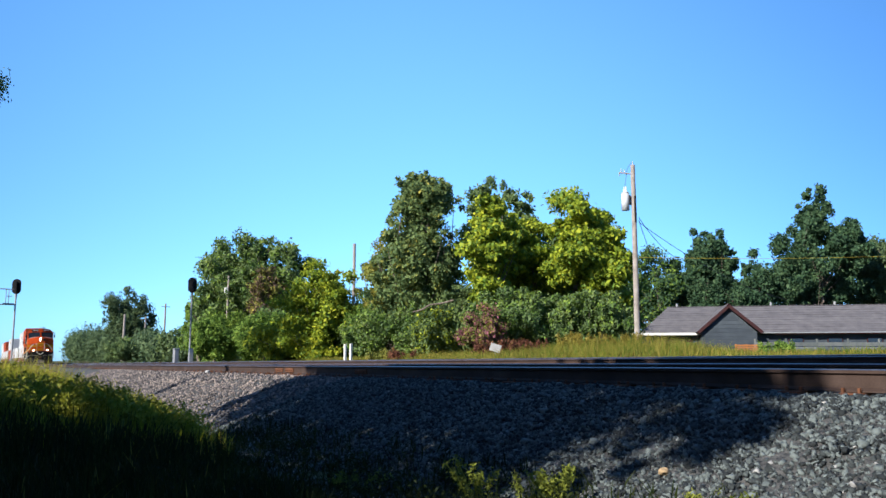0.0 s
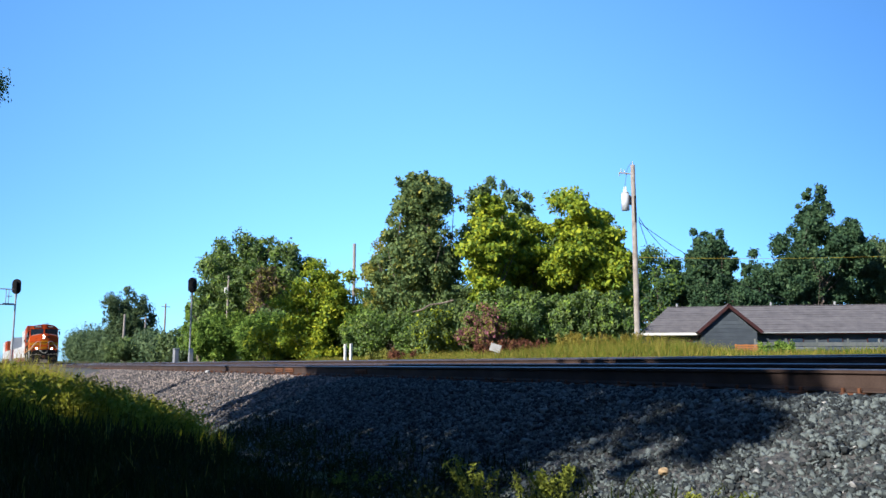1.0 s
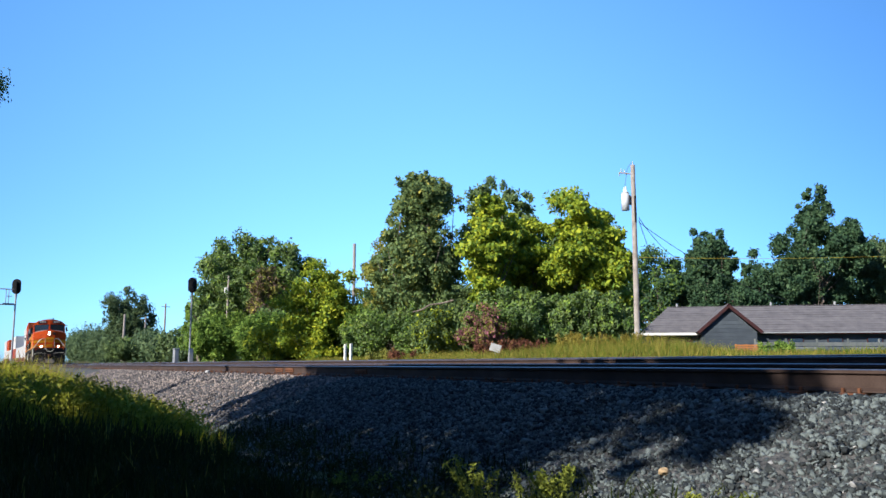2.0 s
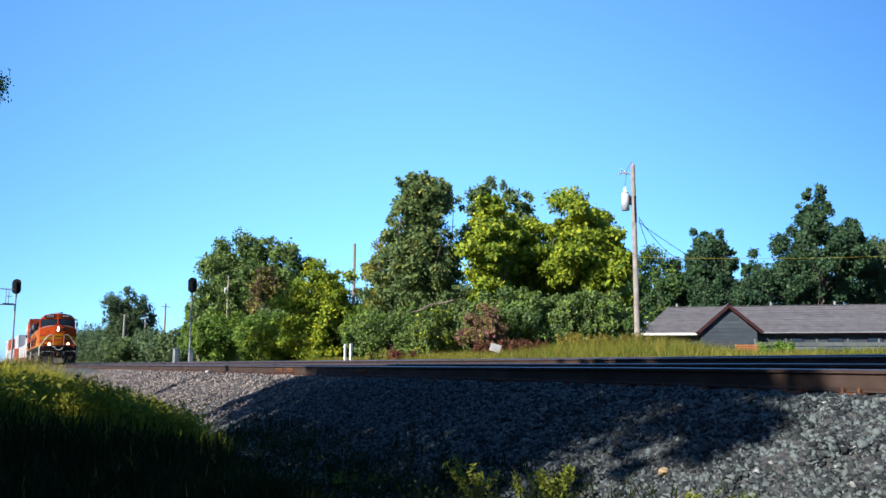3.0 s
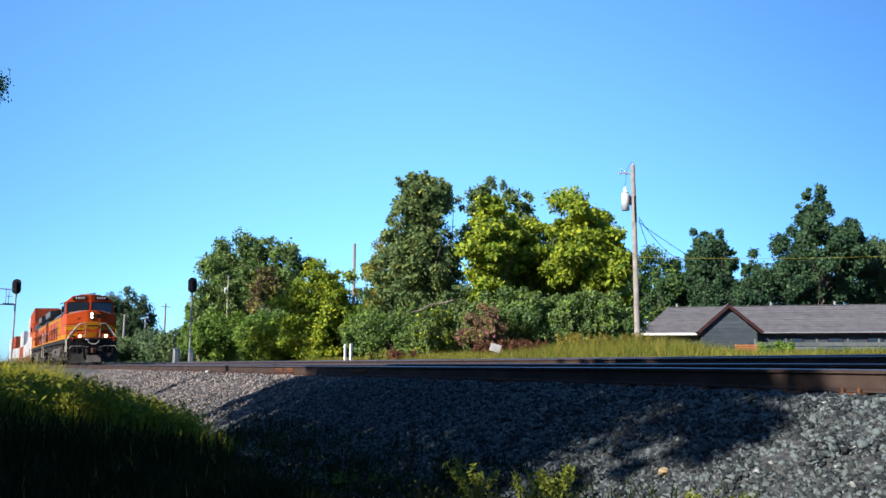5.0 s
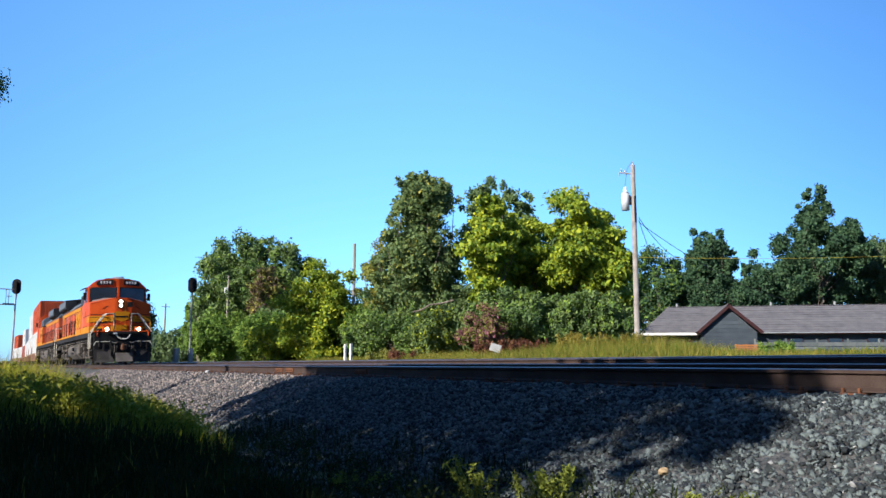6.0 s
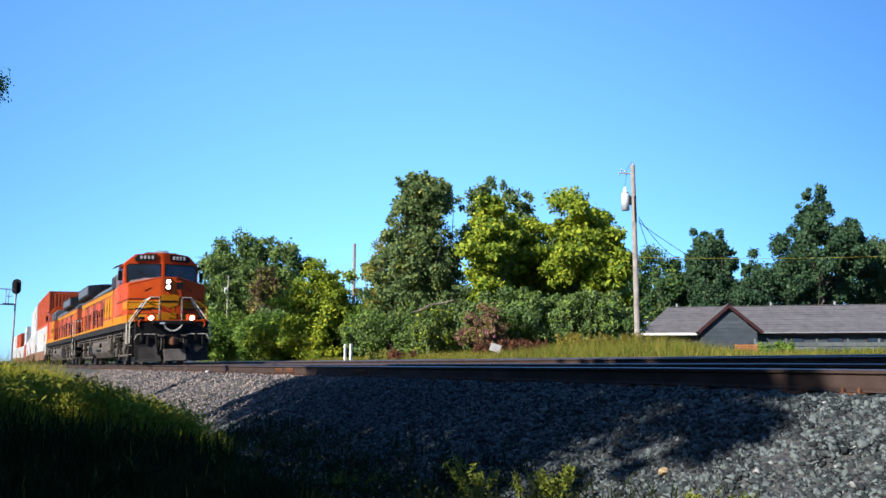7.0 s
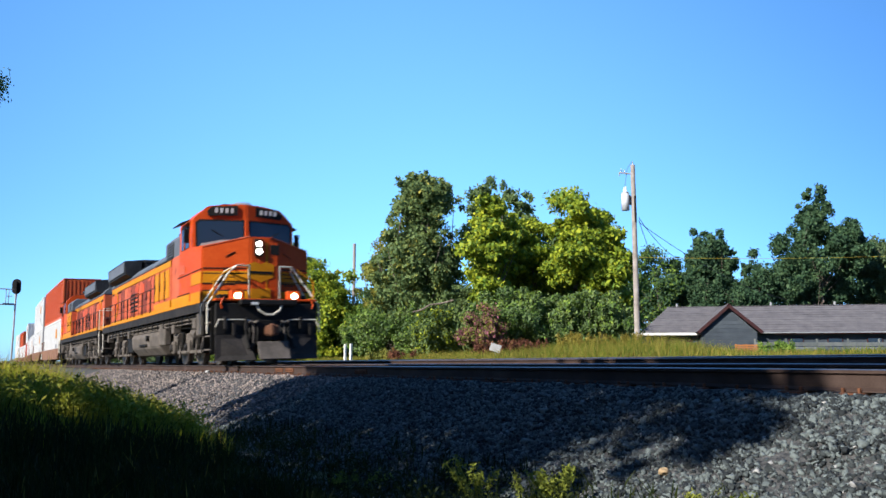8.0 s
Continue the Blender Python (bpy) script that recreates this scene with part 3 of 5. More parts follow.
def far_hedges():
    rng = np.random.default_rng(77)
    clumps = []
    for i in range(120):
        f = i / 119
        x, y = -260 + 172 * f, 27 - 6 * f + rng.normal() * 1.5
        tall = -x / 125
        clumps.append((x, y, (1.5 + rng.random() * 1.3) * tall, 3.0, 2.2, (1.7 + 1.1 * rng.random()) * tall))
    for i in range(44):
        clumps.append((-104 + 58 * i / 43, 27.5 + 3 * rng.random(), 0.9, 2.2, 1.6, 1.5))
    leaf_mesh("far_wood", leaf_cloud(rng, clumps, 62000, 0.32), LEAF_FAR, None, "", "stuff")
    tagged(bpy.data.objects["far_wood"], "distant band of green trees along the line", "woods", kind="stuff")
    clumps = []
    for i in range(110):
        f = i / 109
        clumps.append((-140 + 160 * f, 100 + 30 * f + rng.normal() * 4, 3 + 3 * rng.random(), 4, 4, 4))
    ob = leaf_mesh("far_wood", leaf_cloud(rng, clumps, 22000, 0.6), LEAF_FAR, None, "", "stuff")
    tagged(ob, "dark woods behind the house", "woods", kind="stuff")


def thicket():
    """Undergrowth that closes the gaps below and behind the trees."""
    for i, (x, y, z, r, rz) in enumerate([(-62.0, 29.0, 3.0, 3.0, 3.2), (-56.5, 28.0, 3.2, 2.6, 3.3), (-50.5, 29.5, 3.4, 3.0, 3.6), (-45.0, 31.0, 3.6, 3.0, 3.8), (-40.5, 33.5, 3.6, 3.0, 3.8), (-40.5, 36.5, 3.4, 2.6, 3.4),
                                          (-70.0, 24.0, 2.6, 3.0, 2.8), (-76.0, 20.5, 2.4, 3.0, 2.6), (-84.0, 22.0, 3.0, 3.2, 3.2), (-94.0, 21.0, 1.7, 2.8, 2.0), (-104.0, 22.0, 1.7, 2.8, 2.0), (-49.5, 24.0, 2.0, 2.2, 2.1), (-43.5, 27.0, 2.4, 2.2, 2.5), (-57.8, 21.5, 1.8, 2.0, 1.9), (-55.0, 23.5, 1.6, 2.4, 1.8), (-112.0, 17.3, 1.3, 2.2, 1.6), (-125.0, 21.5, 1.6, 3.0, 2.0)]):
        tree("thicket_shrub", "dense shaded undergrowth between the trees", x, y, [(x, y, z, r * 1.1, rz)], LEAF_GREEN if i % 3 else LEAF_DARK, 4000, 0.23, 60 + i, 0.09, category="shrub", group="thicket undergrowth")


def shade_trees():
    """Trees behind the viewpoint, mostly unseen and placed for their shade on the embankment; one's twigs reach into
    the view.
    """
    group = "trees on the near side"
    # the low crowns overhead are added out of view to cut sky light
    tree("roadside_tree", "leafy tree behind the embankment shading the track", -9.5, -6.0, [(-11.2, -5.5, 6.9, 2.6, 2.1), (-7.9, -5.6, 7.0, 3.2, 2.2), (-3.8, -5.4, 6.7, 2.6, 2.5), (-9.2, -2.6, 5.4, 2.1, 1.6), (-7.0, -2.3, 4.4, 1.9, 1.9), (-7.2, 0.4, 4.9, 2.0, 0.9), (-9.6, -1.7, 6.3, 2.2, 1.4), (-5.2, -1.3, 5.3, 2.0, 1.1), (-6.8, -3.0, 6.9, 2.4, 1.6)], LEAF_DARK, 52000, 0.2, 40, 0.35, clump=0.14, clumps_per=150, group=group)
    tree("roadside_tree", "tall leafy tree behind the embankment", -9.5, -9.0, [(-4.2, -8.8, 13.2, 3.6, 1.7), (0.8, -9.0, 13.4, 3.4, 1.7)], LEAF_DARK, 9000, 0.26, 41, 0.3, group=group)
    tree("roadside_shrub", "unseen dense shrub shading the weeds", -6.0, -3.4, [(-6.5, -3.3, 1.1, 1.9, 2.1), (-3.8, -3.4, 1.0, 2.0, 1.9), (-5.4, -3.0, 1.6, 2.0, 2.2)], LEAF_DARK, 20000, 0.14, 42, 0.1, category="shrub", group=group)
    tree("roadside_tree", "leafy tree whose twigs hang beside the weeds", -52.0, -3.6, [(-51.0, -3.2, 15.4, 3.5, 5.0)], LEAF_DARK, 6000, 0.19, 43, 0.25, group=group)
    # unseen rows added to block low sky and deepen the near shade
    for i, (x, y, tall) in enumerate(((-62.0, -16.0, 8.0), (-50.0, -17.0, 6.5), (-42.0, -17.5, 6.5), (-34.0, -17.0, 6.5), (-26.0, -17.0, 6.0), (-19.0, -15.0, 5.0), (-11.0, -14.0, 6.0), (-4.0, -12.0, 7.5), (4.0, -12.0, 7.0),
                                      (10.0, -11.0, 10.0), (16.0, -8.0, 11.0), (14.0, -2.0, 9.0), (24.0, -3.0, 11.0))):
        tree("roadside_tree", "unseen leafy tree blocking sky light on the near side", x, y, [(x, y, tall * 0.52, 4.3, tall * 0.48)], LEAF_DARK, 2000, 0.6, 44 + i, 0.3, group=group)



far_trees()
far_hedges()
thicket()
shade_trees()


# ---- lineside things ----
def signal_mast(x, y, foot, height, label, lean, bracket):
    thing = empty("railway_signal", pose(x, y, foot, 0, lean, 0), label, "railway signal", "line signals")
    part("mast", rod((0, 0, 0), (0, 0, height - 0.3), 0.065, 0.055, 12), GALVANIZED, thing)
    # the dark oval target faces the trains and so shows the camera its back and edge
    bm = bmesh.new()
    outline = [(0.30 * math.cos(a), 0.24 * (1 if math.sin(a) > 0 else -1) + 0.30 * math.sin(a)) for a in [2 * math.pi * i / 24 for i in range(24)]]
    add_prism(bm, outline, -0.03, 0.03, "x")
    head = part("target", bm, SIGNAL_BLACK, thing, "matt black oval target")
    head.matrix_basis = pose(0.06, 0, height - 0.45, 0, 0, -22)
    bm = box(-0.16, 0, 0, 0.26, 0.36, 0.86, 0.05)
    part("lamp_housing", bm, SIGNAL_BLACK, head)
    for z in (-0.27, 0.0, 0.27):
        bm = bmesh.new()
        add_rod(bm, (0.03, 0, z), (0.30, 0, z - 0.03), 0.115, 0.12, 14)
        part("lens_hood", bm, SIGNAL_BLACK, head)
    part("collar", rod((0, 0, height - 1.15), (0, 0, height - 1.0), 0.09, None, 12), GALVANIZED, thing)
    part("base_plate", box(0, 0, 0.05, 0.45, 0.45, 0.1, 0.02), GALVANIZED, thing)
    part("case", box(0.2, 0.03, 0.62, 0.3, 0.3, 0.95, 0.03), GALVANIZED, thing, "grey equipment case on the mast")
    if bracket:
        for z in (height - 1.75, height - 0.65):
            part("arm", box(0, -0.75, z, 0.07, 1.45, 0.07, 0.01), GALVANIZED, thing)
        for yy in (-0.45, -0.62):
            part("upright", box(0, yy, height - 1.2, 0.05, 0.05, 1.1, 0.008), GALVANIZED, thing)
        part("walkway", box(0, -0.45, height - 1.70, 0.5, 0.7, 0.05, 0.01), SIGNAL_BLACK, thing)
        part("arm", box(0, -0.45, height - 1.15, 0.06, 0.4, 0.06, 0.01), GALVANIZED, thing)
    return thing


def signal_cabinet(x, y, foot):
    thing = empty("signal_cabinet", pose(x, y, foot, 0, 0, 8), "small grey metal relay cabinet beside the track", "cabinet")
    part("body", box(0, 0, 0.55, 0.34, 0.32, 0.9, 0.02), GALVANIZED, thing)
    part("roof", box(0, 0, 1.03, 0.40, 0.38, 0.06, 0.02), GALVANIZED, thing)
    part("door", box(0.18, 0, 0.55, 0.02, 0.26, 0.8, 0.006), GALVANIZED, thing)
    part("plinth", box(0, 0, 0.05, 0.38, 0.36, 0.12, 0.01), GALVANIZED, thing)


def marker_post(x, y, foot, group):
    thing = empty("marker_post", pose(x, y, foot, 0, 0, 12), "short square white-painted marker post", "post", group)
    part("post", box(0, 0, 0.5, 0.14, 0.14, 1.3, 0.02), WHITE_PAINT, thing)
    part("cap", box(0, 0, 1.16, 0.16, 0.16, 0.04, 0.015), WHITE_PAINT, thing)


def utility_pole(x, y, foot, height, lean_x, lean_y, label, radius=0.15, transformer=False, arm=False):
    thing = empty("utility_pole", pose(x, y, foot, lean_x, lean_y), label, "utility pole", "utility poles")
    part("pole", rod((0, 0, -0.3), (0, 0, height), radius, radius * 0.72, 14), POLE_WOOD, thing)
    if arm:
        part("crossarm", box(0, 0, height - 0.55, 0.10, 1.9, 0.11, 0.015, Matrix.Rotation(0.5, 4, "Z")), POLE_WOOD, thing)
    if transformer:
        # the can hangs on the side away from the track's far end
        side = Vector((-0.44, -0.74, 0)).normalized() * 0.44
        bm = bmesh.new()
        add_rod(bm, (side.x, side.y, height - 2.45), (side.x, side.y, height - 1.55), 0.21, 0.21, 20)
        add_rod(bm, (side.x, side.y, height - 1.55), (side.x, side.y, height - 1.46), 0.225, 0.14, 20)
        can = part("transformer", bm, CAN_GREY, thing, "light grey transformer can", True)
        for dx in (-0.07, 0.07):
            part("bushing", rod((side.x + dx, side.y, height - 1.48), (side.x + dx, side.y, height - 1.18), 0.045, 0.025, 10), WHITE_PAINT, can)
        part("bracket", box(side.x / 2, side.y / 2, height - 1.9, 0.12, 0.25, 0.5, 0.01, Matrix.Rotation(0.55, 4, "Z")), SIGNAL_BLACK, thing)
        part("conduit", rod((0.13, -0.02, height - 3.1), (0.13, -0.02, height - 1.7), 0.06, None, 8), SIGNAL_BLACK, thing)
        out = side.normalized()
        part("crossarm", rod((0, 0, height - 0.5), (out.x * 0.72, out.y * 0.72, height - 0.42), 0.035), POLE_WOOD, thing)
        for k, dz in ((0.45, 0.14), (0.62, 0.16), (0.72, -0.14)):
            part("insulator", rod((out.x * k, out.y * k, height - 0.42), (out.x * k, out.y * k, height - 0.42 + dz * 1.3), 0.035, 0.02, 8), GALVANIZED, thing)
        part("pin_insulator", rod((0, 0, height), (0, 0, height + 0.22), 0.03, 0.015, 8), GALVANIZED, thing)
        part("dropper", bent_rod([(0, 0.0, height + 0.2), (out.x * 0.3, out.y * 0.3, height - 0.2), (side.x, side.y, height - 1.2)], 0.012), WIRE, thing)
    return thing


def wire(a, b, sag, label, mat, radius=0.018):
    a, b = Vector(a), Vector(b)
    points = [a.lerp(b, i / 16) - Vector((0, 0, sag * 4 * (i / 16) * (1 - i / 16))) for i in range(17)]
    ob = mesh_object("overhead_wire", bent_rod(points, radius, 5), mat)
    tagged(ob, label, "wire", "overhead wires")


def house():
    base = empty("house", pose(-46.46, 45.83, 0.15, 0, 0, 47.9), "low house with grey-brown shingle roof and dark red gable trim", "house")
    eave, rise, run, length = 2.12, 2.25, 4.1, 26.0
    wall = part("wall", box(length / 2, run, eave / 2, length - 1.0, 2 * run - 1.0, eave, 0.0), SIDING, base)
    slope = math.hypot(run + 0.1, rise)
    tilt = math.atan2(rise, run)
    hip = 2.45
    for sign in (1, -1):
        bm = bmesh.new()
        low = [(0, -slope / 2), (length, -slope / 2), (length, slope / 2), (hip, slope / 2)]
        a = [bm.verts.new((x, sign * y, -0.045)) for x, y in low]
        b = [bm.verts.new((x, sign * y, 0.045)) for x, y in low]
        bm.faces.new(a), bm.faces.new(list(reversed(b)))
        for k in range(4):
            bm.faces.new((a[k], b[k], b[(k + 1) % 4], a[(k + 1) % 4]))
        bmesh.ops.recalc_face_normals(bm, faces=bm.faces[:])
        ob = part("roof", bm, SHINGLE, base)
        ob.matrix_basis = pose(0, run - sign * run / 2, eave + rise / 2, sign * math.degrees(tilt))
        if sign == 1:
            # courses of shingles, each lapping the one below
            for k in range(11):
                start = hip * (k + 0.5) / 11
                part("shingle_course", box((length + start) / 2, -slope / 2 + slope * (k + 0.5) / 11, 0.062 + 0.002 * (k % 2), length - start, slope / 11 + 0.03, 0.022, 0, Matrix.Rotation(-0.06, 4, "X")), SHINGLE, ob)
    bm = bmesh.new()
    corner = [bm.verts.new(p) for p in ((0, 0, eave), (0, 2 * run, eave), (hip, run, eave + rise), (hip, run, eave - 0.1))]
    for face in ((0, 1, 2), (0, 2, 3), (1, 3, 2), (0, 3, 1)):
        bm.faces.new([corner[k] for k in face])
    bmesh.ops.recalc_face_normals(bm, faces=bm.faces[:])
    part("hip_roof", bm, SHINGLE, base)
    part("ridge_cap", box((length + 2.45) / 2, run, eave + rise + 0.07, length - 2.45, 0.3, 0.05, 0.015), SHINGLE, base)
    part("fascia", box(2.3, -0.06, eave - 0.06, 4.7, 0.05, 0.22, 0.01), WHITE_PAINT, base, "bright white eave board")
    part("fascia", box(18, -0.06, eave - 0.06, 16.0, 0.05, 0.16, 0.01), DARK_RED, base, "dark red eave board")
    part("gutter", box(17.6, -0.11, eave - 0.02, 16.8, 0.09, 0.09, 0.01), GALVANIZED, base, "dull grey gutter under the eave")
    # the cross gable that stands out towards the track
    x0, x1, peak = 4.15, 8.85, 2.05
    mid, half = (x0 + x1) / 2, (x1 - x0) / 2
    front = -1.5
    bm = bmesh.new()
    add_prism(bm, [(x0 + 0.35, 0), (x1 - 0.35, 0), (x1 - 0.35, eave), (mid, eave + peak - 0.2), (x0 + 0.35, eave)], front + 0.3, run)
    gable = part("gable_wall", bm, SIDING, base)
    for k in range(13):
        z = 0.15 + 0.3 * k
        w = half - 0.36 if z < eave else (half - 0.36) * max(0.05, 1 - (z - eave + 0.15) / (peak - 0.2))
        if w > 0.15:
            part("siding_board", box(mid, front + 0.285, z, 2 * w, 0.025, 0.27, 0.004, Matrix.Rotation(0.05, 4, "X")), SIDING, gable)
    a = math.atan2(peak, half)
    reach = math.hypot(half, peak) + 0.12
    for sign in (-1, 1):
        bm = bmesh.new()
        add_box(bm, 0, (front + run) / 2, 0, reach, run - front, 0.08)
        ob = part("gable_roof", bm, SHINGLE, base)
        ob.matrix_basis = pose(mid + sign * half / 2, 0, eave + peak / 2 + 0.06, 0, sign * math.degrees(a))
        trim = part("rake_board", box(0, front - 0.03, -0.08, reach, 0.06, 0.24, 0.01), DARK_RED, base)
        trim.matrix_basis = ob.matrix_basis
    for k, x in enumerate((11.6, 14.4, 17.2, 20.5)):
        window = part("window", box(x, 0.46, 1.25, 1.1, 0.08, 1.0, 0.01), DARK_RED, base)
        part("pane", box(x, 0.41, 1.25, 0.95, 0.02, 0.85), CAB_GLASS, window)
    # dark panel on the wall that stands in for the porch's shade
    part("porch_shade", box(2.3, 0.43, 0.95, 3.2, 0.06, 1.7, 0.01), DARK_RED, base, "dark red panel standing in for shade under the eave")
    for x in (3.2, 10.7, 15.6, 22.0):
        part("roof_vent", rod((x, run + 0.3, eave + rise - 0.2), (x, run + 0.3, eave + rise + 0.38), 0.09, 0.11, 10), GALVANIZED, base)


def fence():
    base = empty("board_fence", pose(-30.6, 39.2, 0.35, 0, 0, 59), "weathered grey horizontal board fence", "fence")
    for i in range(7):
        part("post", box(1.8 * i, 0.06, 0.45, 0.1, 0.1, 1.15, 0.012), FENCE_WOOD, base)
    for i in range(6):
        for k in range(3):
            part("board", box(1.8 * i + 0.9, 0, 0.16 + 0.27 * k, 1.77, 0.03, 0.22, 0.006), FENCE_WOOD, base)
    base = empty("pallet", pose(-29.9, 36.6, 0.42, 0, 0, 60), "orange-brown wooden pallet leaning in the grass", "pallet")
    for k in range(5):
        part("slat", box(0.65, 0, 0.06 + 0.115 * k, 1.3, 0.03, 0.095, 0.006), PALLET_WOOD, base)
    for x in (0.05, 0.65, 1.25):
        part("bearer", box(x, 0.05, 0.29, 0.09, 0.07, 0.62, 0.008), PALLET_WOOD, base)
    base = empty("leaning_board", pose(-30.0, 20.55, 0.30, -28, 0, 65), "weathered grey plywood board propped in the grass", "board")
    part("panel", box(0, 0, 0.42, 0.5, 0.025, 0.42, 0.006, Matrix.Rotation(0.35, 4, "Y")), GREY_BOARD, base)
    part("brace", box(0, 0.06, 0.3, 0.06, 0.06, 0.6, 0.006), GREY_BOARD, base)


signal_mast(-56.4, 13.0, -0.15, 5.95, "tall black-headed railway signal on a grey mast", -1.0, False)
signal_mast(-63.7, 2.45, -0.9, 6.7, "railway signal with a side bracket beside the weeds", -2.0, True)
signal_cabinet(-57.2, 12.25, -0.1)
marker_post(-42.9, 18.75, -0.1, "white marker posts")
marker_post(-42.75, 19.05, -0.1, "white marker posts")
utility_pole(-30.3, 29.6, 0.3, 10.1, 0.3, 0.8, "tall silvered wooden utility pole with a grey transformer", 0.16, True)
utility_pole(-117.5, 18.0, 0.2, 6.4, 0, 2.5, "leaning weathered pole far down the line", 0.2)
utility_pole(-131.7, 23.3, 0.2, 6.9, 0, 2, "short weathered pole among distant trees", 0.18, arm=True)
utility_pole(-145.5, 29.0, 0.2, 10.0, 0, 0.5, "distant utility pole with a crossarm", 0.2, arm=True)
boxed = utility_pole(-77.6, 21.3, 0.2, 8.2, 0, 1.0, "thin wooden pole with a pale box before dark trees", 0.13)
part("pole_box", box(0.08, -0.22, 6.7, 0.36, 0.26, 0.66, 0.02), WHITE_PAINT, boxed, "small pale metal box")
utility_pole(-60.0, 26.9, 0.2, 9.6, 0, 0, "reddish wooden pole top above the thicket", 0.16)
# the yellow of this cable is sunlight put into its colour
wire((-29.8, 29.4, 5.4), (-27.0, 66.0, 8.3), 0.35, "sunlit cable strung from the utility pole", SUNLIT_YELLOW, 0.012)
wire((-29.6, 29.3, 7.45), (-38.4, 42.0, 7.0), 0.4, "sagging service wire from the utility pole", WIRE)
wire((-29.6, 29.3, 7.2), (-36.0, 50.0, 4.4), 0.6, "service wire reaching down to the house roof", WIRE)
wire((-29.6, 29.3, 7.3), (-34.6, 36.0, 5.0), 0.2, "guy wire from the utility pole into the shrubs", WIRE)
house()
fence()
branch = mesh_object("bare_branch", bent_rod([(-39.9, 21.6, 2.85), (-39.5, 22.0, 3.0), (-39.2, 22.3, 3.25), (-38.7, 22.9, 3.35), (-38.2, 23.3, 3.5)], 0.05, 7), BARK)
tagged(branch, "bare reddish branch sticking out of the thicket", "branch")
# out-of-view pole, added for the diagonal shadow it throws on the ballast
utility_pole(-19.8, -6.0, -1.1, 10.0, 0, 0, "unseen bare pole casting a shadow line over the ballast", 0.2)


# ---- the train ----
def wheelset(x, parent, radius=0.53):
    """Two wheels on an axle; it turns about its own centre."""
    bm = bmesh.new()
    for side in (-1, 1):
        add_rod(bm, (0, side * 0.69, 0), (0, side * 0.83, 0), radius, None, 28)
        add_rod(bm, (0, side * 0.66, 0), (0, side * 0.69, 0), radius + 0.028, None, 28)
        for k in range(6):
            a = k * math.pi / 3
            add_rod(bm, (0.3 * math.cos(a), side * 0.83, 0.3 * math.sin(a)), (0.3 * math.cos(a), side * 0.845, 0.3 * math.sin(a)), 0.06, None, 8)
        add_rod(bm, (0, side * 0.83, 0), (0, side * 0.92, 0), 0.13, 0.11, 14)
    add_rod(bm, (0, -0.7, 0), (0, 0.7, 0), 0.09, None, 10)
    ob = part("wheelset", bm, WHEEL_STEEL, parent)
    ob.matrix_basis = pose(x, 0, radius)
    return ob


def loco_truck(base, x):
    truck = part("truck", box(x, 0, 0.75, 4.6, 1.3, 0.35, 0.05), BLACK, base, "dusty three-axle truck")
    for side in (-1, 1):
        y = side * 1.08
        bm = bmesh.new()
        add_prism(bm, [(x - 2.75, 0.80), (x - 2.55, 0.62), (x - 1.6, 0.62), (x - 1.45, 0.82), (x - 0.55, 0.82), (x - 0.42, 0.62), (x + 0.42, 0.62), (x + 0.55, 0.82), (x + 1.45, 0.82),
                       (x + 1.6, 0.62), (x + 2.55, 0.62), (x + 2.75, 0.80), (x + 2.70, 1.0), (x + 1.2, 1.08), (x + 0.8, 0.98), (x - 0.8, 0.98), (x - 1.2, 1.08), (x - 2.70, 1.0)], y - 0.07, y + 0.07)
        part("side_frame", bm, TRUCK_GREY, truck)
        for k in (-2.05, 0.0, 2.05):
            part("axle_box", box(x + k, y + side * 0.07, 0.56, 0.36, 0.22, 0.42, 0.05), TRUCK_GREY, truck)
            for dx in (-0.34, 0.34):
                part("spring", rod((x + k + dx, y, 0.42), (x + k + dx, y, 0.85), 0.075, None, 12), BLACK, truck)
        for k in (-1.05, 1.05):
            part("brake_cylinder", rod((x + k - 0.25, y + side * 0.16, 0.95), (x + k + 0.25, y + side * 0.16, 0.88), 0.12, None, 12), TRUCK_GREY, truck)
            part("brake_lever", box(x + k, y + side * 0.12, 0.5, 0.09, 0.06, 0.6, 0.01, Matrix.Rotation(0.25, 4, "Y")), TRUCK_GREY, truck)
        part("sand_pipe", bent_rod([(x + 2.5, y, 1.1), (x + 2.75, y, 0.6), (x + 2.55, side * 0.78, 0.12)], 0.025), TRUCK_GREY, truck)
        for k in (-2.05, 0.0, 2.05):
            part("axle_cap", rod((x + k, y + side * 0.17, 0.55), (x + k, y + side * 0.24, 0.55), 0.13, 0.10, 14), PLOUGH_GREY, truck)
            part("brake_shoe", box(x + k + 0.56, side * 0.77, 0.5, 0.08, 0.12, 0.36, 0.02), RUST, truck)
        for k in (-1.35, -0.68, 0.68, 1.35):
            part("damper", rod((x + k, y + side * 0.13, 0.52), (x + k + 0.12, y + side * 0.13, 1.02), 0.045, None, 8), BLACK, truck)
        part("equaliser", box(x, y + side * 0.10, 0.40, 3.0, 0.05, 0.10, 0.015), TRUCK_GREY, truck)
        part("brake_pipe", bent_rod([(x - 2.5, y + side * 0.13, 1.08), (x - 0.6, y + side * 0.16, 1.14), (x + 0.7, y + side * 0.16, 1.10), (x + 2.5, y + side * 0.13, 1.12)], 0.022), BLACK, truck)
    for k in (-2.05, 0.0, 2.05):
        wheelset(x + k, truck)


